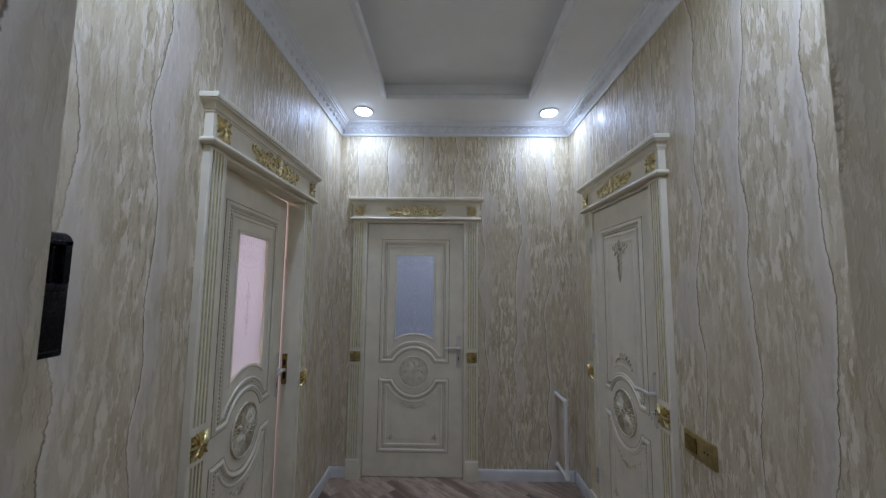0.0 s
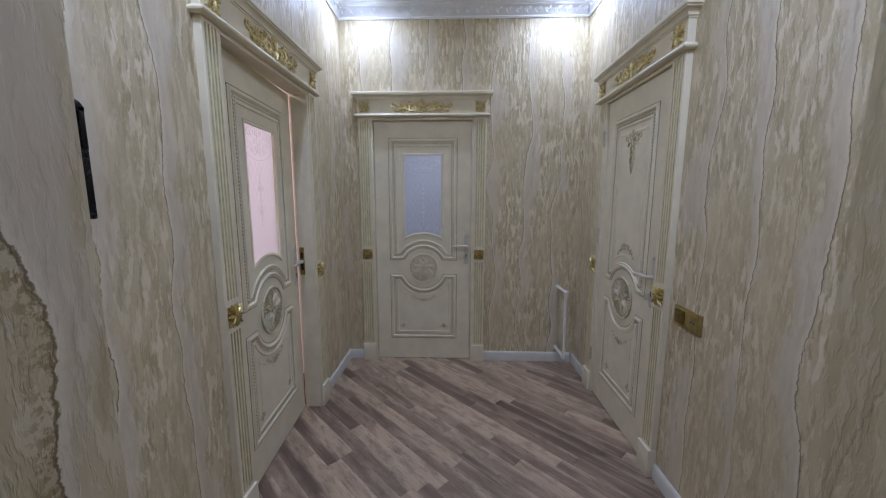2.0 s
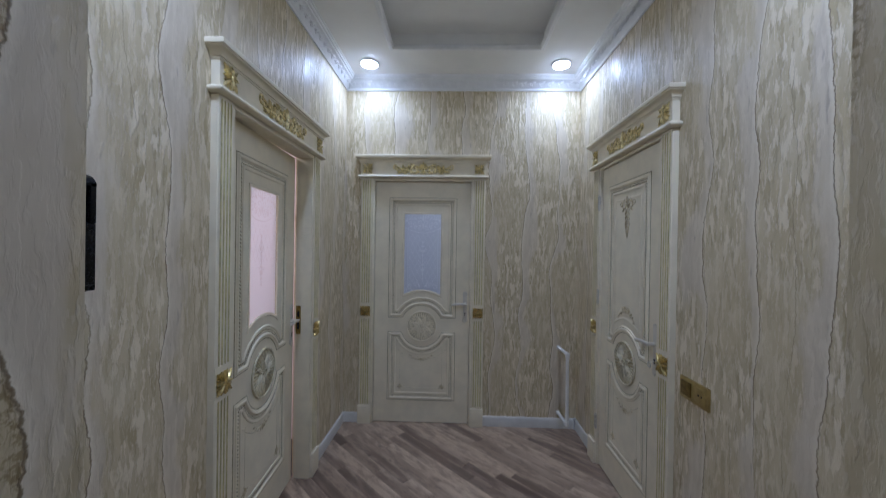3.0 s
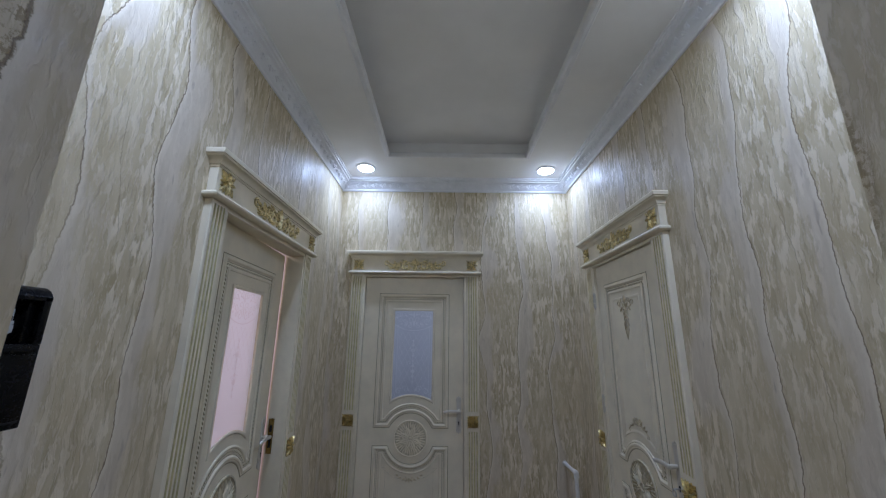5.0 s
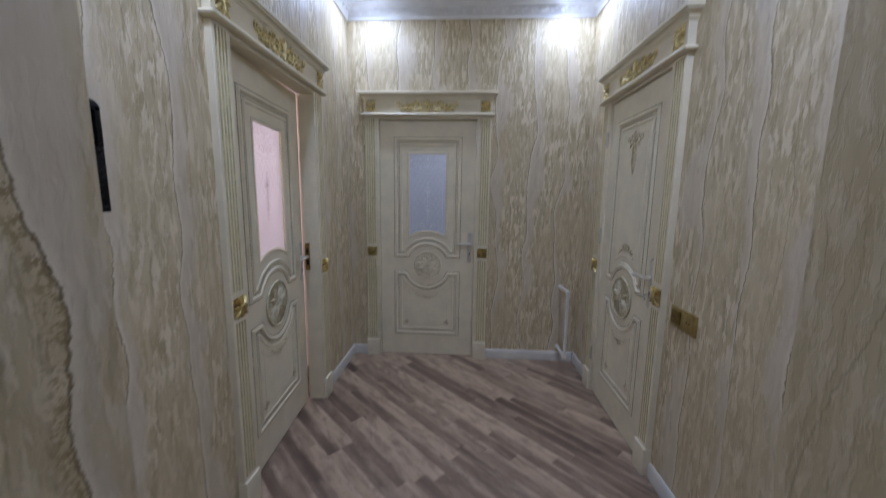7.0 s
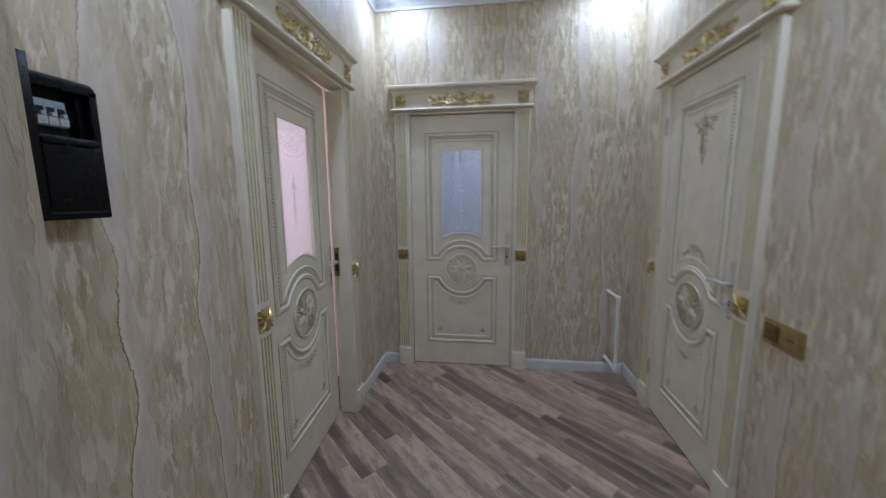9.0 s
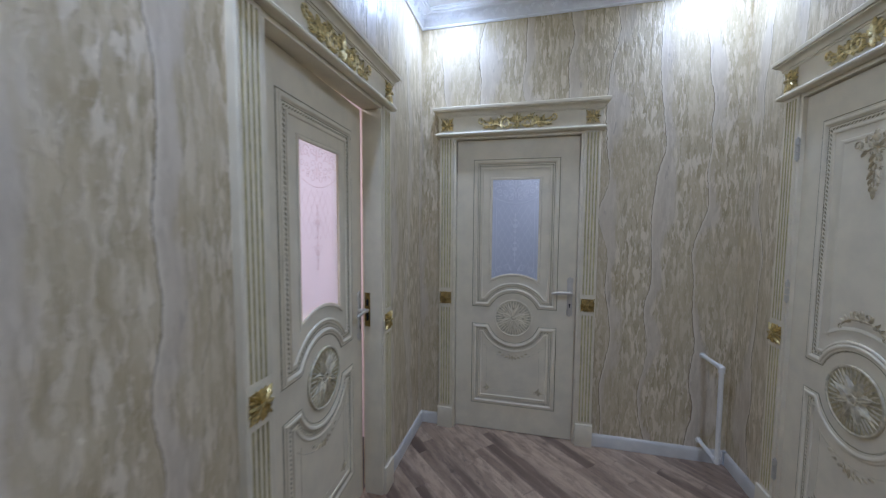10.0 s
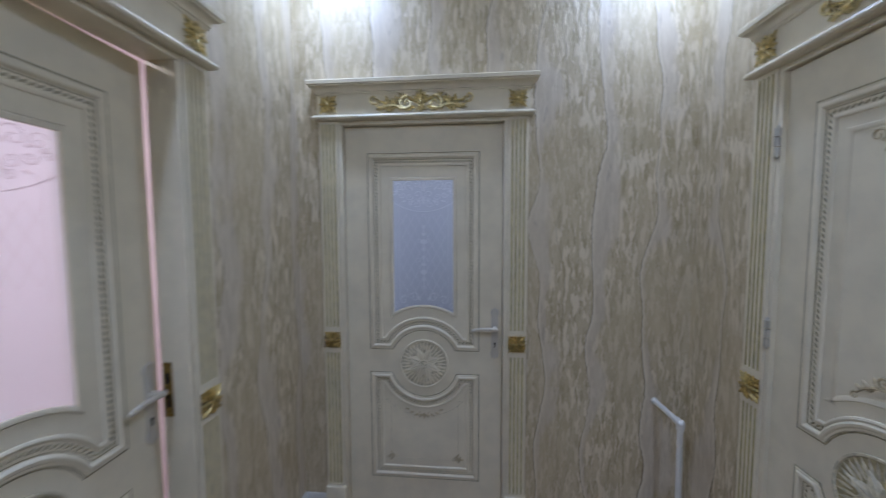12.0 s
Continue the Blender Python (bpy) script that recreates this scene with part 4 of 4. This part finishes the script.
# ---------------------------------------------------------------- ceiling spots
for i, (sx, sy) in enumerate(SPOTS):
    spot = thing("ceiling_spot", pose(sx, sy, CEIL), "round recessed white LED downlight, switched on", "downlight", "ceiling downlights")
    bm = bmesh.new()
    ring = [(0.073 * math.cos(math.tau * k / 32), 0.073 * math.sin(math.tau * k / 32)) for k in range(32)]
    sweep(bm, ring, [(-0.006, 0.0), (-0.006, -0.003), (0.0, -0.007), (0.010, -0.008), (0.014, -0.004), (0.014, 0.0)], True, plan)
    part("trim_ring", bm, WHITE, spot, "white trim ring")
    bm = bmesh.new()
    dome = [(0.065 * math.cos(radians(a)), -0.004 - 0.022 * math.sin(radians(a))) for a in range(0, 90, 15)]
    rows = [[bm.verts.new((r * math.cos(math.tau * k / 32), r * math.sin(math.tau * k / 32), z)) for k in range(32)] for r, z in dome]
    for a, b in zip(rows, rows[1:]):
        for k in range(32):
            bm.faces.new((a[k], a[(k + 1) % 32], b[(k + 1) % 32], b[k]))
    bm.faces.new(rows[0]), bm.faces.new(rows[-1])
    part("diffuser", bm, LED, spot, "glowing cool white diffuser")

# ---------------------------------------------------------------- fuse box on the west wall
PY0, PY1, PZ0, PZ1, PD = 0.185, 0.419, 1.372, 1.655, 0.056
fuse = thing("fuse_box", pose(XL, 0, 0), "black plastic fuse box with a recessed row of breakers", "fuse box")
bm = bmesh.new()
WY0, WY1, WZ0, WZ1 = 0.306, 0.404, 1.536, 1.633
box(bm, (0.0, PY0, PZ0), (PD, PY1, WZ0), 0.004)
box(bm, (0.0, PY0, WZ0 - 0.001), (PD, WY0, WZ1 + 0.001), 0.002)
box(bm, (0.0, WY1, WZ0 - 0.001), (PD, PY1, WZ1 + 0.001), 0.002)
sec = [(0.0, WZ1), (PD, WZ1)] + [(PD - 0.030 + 0.030 * math.cos(radians(a)), PZ1 - 0.030 + 0.030 * math.sin(radians(a))) for a in range(0, 91, 15)] + [(0.0, PZ1)]
lo = [bm.verts.new((x, PY0, z)) for x, z in sec]
hi = [bm.verts.new((x, PY1, z)) for x, z in sec]
bm.faces.new(lo), bm.faces.new(hi)
for i in range(len(sec)):
    j = (i + 1) % len(sec)
    bm.faces.new((lo[i], lo[j], hi[j], hi[i]))
part("housing", bm, BLACK, fuse, "glossy black housing")
part("recess", boxed((0.0, WY0 - 0.001, WZ0 - 0.001), (0.012, WY1 + 0.001, WZ1 + 0.001)), DARK, fuse, "", False)
part("recess_rim", boxed((0.012, WY1 - 0.014, WZ0), (0.040, WY1, WZ1), 0.002), BLACK, fuse)
part("hinge_rib", boxed((PD - 0.001, 0.250, PZ0 + 0.002), (PD + 0.003, 0.305, PZ1 + 0.022), 0.003), BLACK, fuse, "black hinge strip that stands above the lid")
bm = bmesh.new()
box(bm, (PD + 0.0005, 0.307, PZ0 + 0.024), (PD + 0.004, PY1 - 0.006, WZ0 - 0.020), 0.0015)
part("lower_lid", bm, BLACK, fuse)
part("lid_ledge", boxed((PD + 0.0005, 0.307, WZ0 - 0.016), (PD + 0.007, PY1 - 0.012, WZ0 - 0.006), 0.002), BLACK, fuse)
part("lid_groove", boxed((PD + 0.0003, 0.307, PZ0 + 0.012), (PD + 0.002, PY1 - 0.008, PZ0 + 0.016)), DARK, fuse, "", False)
part("din_rail", boxed((0.012, WY0 + 0.001, 1.566), (0.016, WY1 - 0.016, 1.594)), STEEL, fuse, "steel rail", False)
for k in range(3):
    y0 = 0.3230 + 0.0182 * k
    bm = bmesh.new()
    box(bm, (0.016, y0, 1.556), (0.030, y0 + 0.0175, 1.606), 0.001)
    box(bm, (0.030, y0 + 0.0006, 1.558), (0.036, y0 + 0.0169, 1.574), 0.001)
    breaker = part("breaker", bm, BREAKER, fuse, "pale grey circuit breaker")
    part("label_strip", boxed((0.0302, y0 + 0.0012, 1.594), (0.0306, y0 + 0.0163, 1.604)), BREAKER_LABEL, breaker, "pale blue label strip", False)
    part("toggle_slot", boxed((0.0302, y0 + 0.002, 1.574), (0.0307, y0 + 0.0155, 1.592)), DARK, breaker, "", False)
    part("toggle", boxed((0.0308, y0 + 0.0045, 1.574), (0.040, y0 + 0.0127, 1.582), 0.001), BREAKER, breaker)
    bm = bmesh.new()
    rod(bm, (0.0358, y0 + 0.0088, 1.564), (0.0364, y0 + 0.0088, 1.564), 0.0030, 10)
    part("screw", bm, STEEL, breaker)

# ---------------------------------------------------------------- switch and socket on the east wall
plate = thing("wall_switch", pose(XR, 1.125, 0.893), "brushed gold switch and socket in one double plate", "switch")
bm = bmesh.new()
box(bm, (-0.010, -0.091, -0.046), (0.0, 0.091, 0.046), 0.002)
part("cover_plate", bm, PLATE, plate, "brushed gold cover plate")
part("rocker", boxed((-0.0145, 0.012, -0.031), (-0.0095, 0.078, 0.031), 0.0015), DARK_GOLD, plate, "dark gold rocker")
socket_part = part("socket_face", boxed((-0.0125, -0.078, -0.031), (-0.0095, -0.012, 0.031), 0.0015), PLATE, plate, "gold socket face")
for dy in (-0.0095, 0.0095):
    bm = bmesh.new()
    rod(bm, (-0.0132, -0.045 + dy, 0), (-0.0110, -0.045 + dy, 0), 0.0042)
    part("pin_hole", bm, DARK, socket_part)

# ---------------------------------------------------------------- white pipe out of the end wall
pipe = thing("drain_pipe", pose(0.972, YN, 0), "white plastic pipe leaving the wall and returning near the floor", "pipe")
ZT, ZB, PYO, PRAD = 0.672, 0.125, -0.205, 0.0125
bm = bmesh.new()
rod(bm, (-0.012, 0.0, ZT), (-0.001, PYO + 0.012, ZT), PRAD, 16)
part("upper_run", bm, PVC, pipe)
bm = bmesh.new()
rod(bm, (0.0, PYO, ZT - 0.014), (0.004, PYO, ZB + 0.014), PRAD, 16)
part("riser", bm, PVC, pipe)
bm = bmesh.new()
rod(bm, (0.004, PYO + 0.012, ZB), (-0.008, 0.0, ZB + 0.006), PRAD, 16)
part("lower_run", bm, PVC, pipe)
for z, d, x in ((ZT, -1, 0.0), (ZB, 1, 0.004)):
    bm = bmesh.new()
    ball(bm, (x, PYO, z), (PRAD + 0.005, PRAD + 0.005, PRAD + 0.005), 16, 10)
    rod(bm, (x, PYO, z), (x, PYO, z + d * 0.028), PRAD + 0.004, 16)
    rod(bm, (x, PYO, z), (x - 0.001, PYO + 0.028, z), PRAD + 0.004, 16)
    part("elbow", bm, PVC, pipe, "thicker white elbow")
for z in (ZT, ZB + 0.006):
    bm = bmesh.new()
    rod(bm, (-0.012 if z == ZT else -0.008, 0.0, z), (-0.012 if z == ZT else -0.008, -0.004, z), PRAD + 0.006, 16)
    part("wall_collar", bm, PVC, pipe)

# ---------------------------------------------------------------- laminate laid on the slant
PW, ANGLE = 0.080, -44.5


def clip(poly, rect):
    """The part of a convex polygon within an upright rectangle."""
    x0, y0, x1, y1 = rect
    for axis, value, keep in ((0, x0, 1), (0, x1, -1), (1, y0, 1), (1, y1, -1)):
        out = []
        for a, b in zip(poly, poly[1:] + poly[:1]):
            da, db = keep * (a[axis] - value), keep * (b[axis] - value)
            if da >= 0:
                out.append(a)
            if (da >= 0) != (db >= 0):
                f = da / (da - db)
                out.append((a[0] + (b[0] - a[0]) * f, a[1] + (b[1] - a[1]) * f))
        poly = out
        if len(poly) < 3:
            return []
    return poly


def area(poly):
    return abs(sum(a[0] * b[1] - b[0] * a[1] for a, b in zip(poly, poly[1:] + poly[:1]))) / 2


def plank_mesh(poly, centre, turn):
    """A prism with chamfered upper edges, in the plank's own frame."""
    c, s = math.cos(-turn), math.sin(-turn)
    local = [Vector(((x - centre[0]) * c - (y - centre[1]) * s, (x - centre[0]) * s + (y - centre[1]) * c)) for x, y in poly]
    if sum(a.x * b.y - b.x * a.y for a, b in zip(local, local[1:] + local[:1])) < 0:
        local.reverse()
    mid = sum(local, Vector((0, 0))) / len(local)
    n, verts, faces = len(local), [], []
    for inset, z in ((0.0006, -0.010), (0.0006, -0.0012), (0.0020, 0.0)):
        for p in local:
            d = mid - p
            verts.append((*(p + d.normalized() * min(inset * 1.4, d.length * 0.3)), z))
    for k in (0, 1):
        for i in range(n):
            j = (i + 1) % n
            faces.append((k * n + i, k * n + j, (k + 1) * n + j, (k + 1) * n + i))
    faces.append(tuple(2 * n + i for i in range(n)))
    me = bpy.data.meshes.new("plank")
    me.from_pydata(verts, [], faces)
    me.materials.append(LAMINATE)
    return me


floor = structure("floor", boxed((XL, YS, -0.0118), (XR, YN, -0.0102)), SUBFLOOR, "grey-brown laminate floor laid on the slant", "floor")
rng = random.Random(11)
turn = radians(ANGLE)
du, dv = Vector((math.cos(turn), math.sin(turn))), Vector((-math.sin(turn), math.cos(turn)))
sites = [(XL - 0.10, YSL, XR + 0.002, YN + 0.05), (PL, YS, PR, YSL)]
for row in range(-46, 52):
    at = -3.6 - rng.random() * 0.6
    while at < 3.6:
        length = rng.choice((0.45, 0.65, 0.75, 0.75, 1.0))
        o = Vector((0.15, 1.004)) + dv * (row * PW)
        corners = [o + du * (at + a) + dv * b for a, b in ((0, 0), (length, 0), (length, PW), (0, PW))]
        at += length
        for rect in sites:
            poly = clip([(p.x, p.y) for p in corners], rect)
            if len(poly) < 3 or area(poly) < 0.0006:
                continue
            centre = sum(corners, Vector((0, 0))) / 4
            ob = new("plank", plank_mesh(poly, centre, turn))
            ob.matrix_basis = Matrix.Translation((centre.x, centre.y, 0)) @ Matrix.Rotation(turn, 4, "Z")
            ob.parent = floor
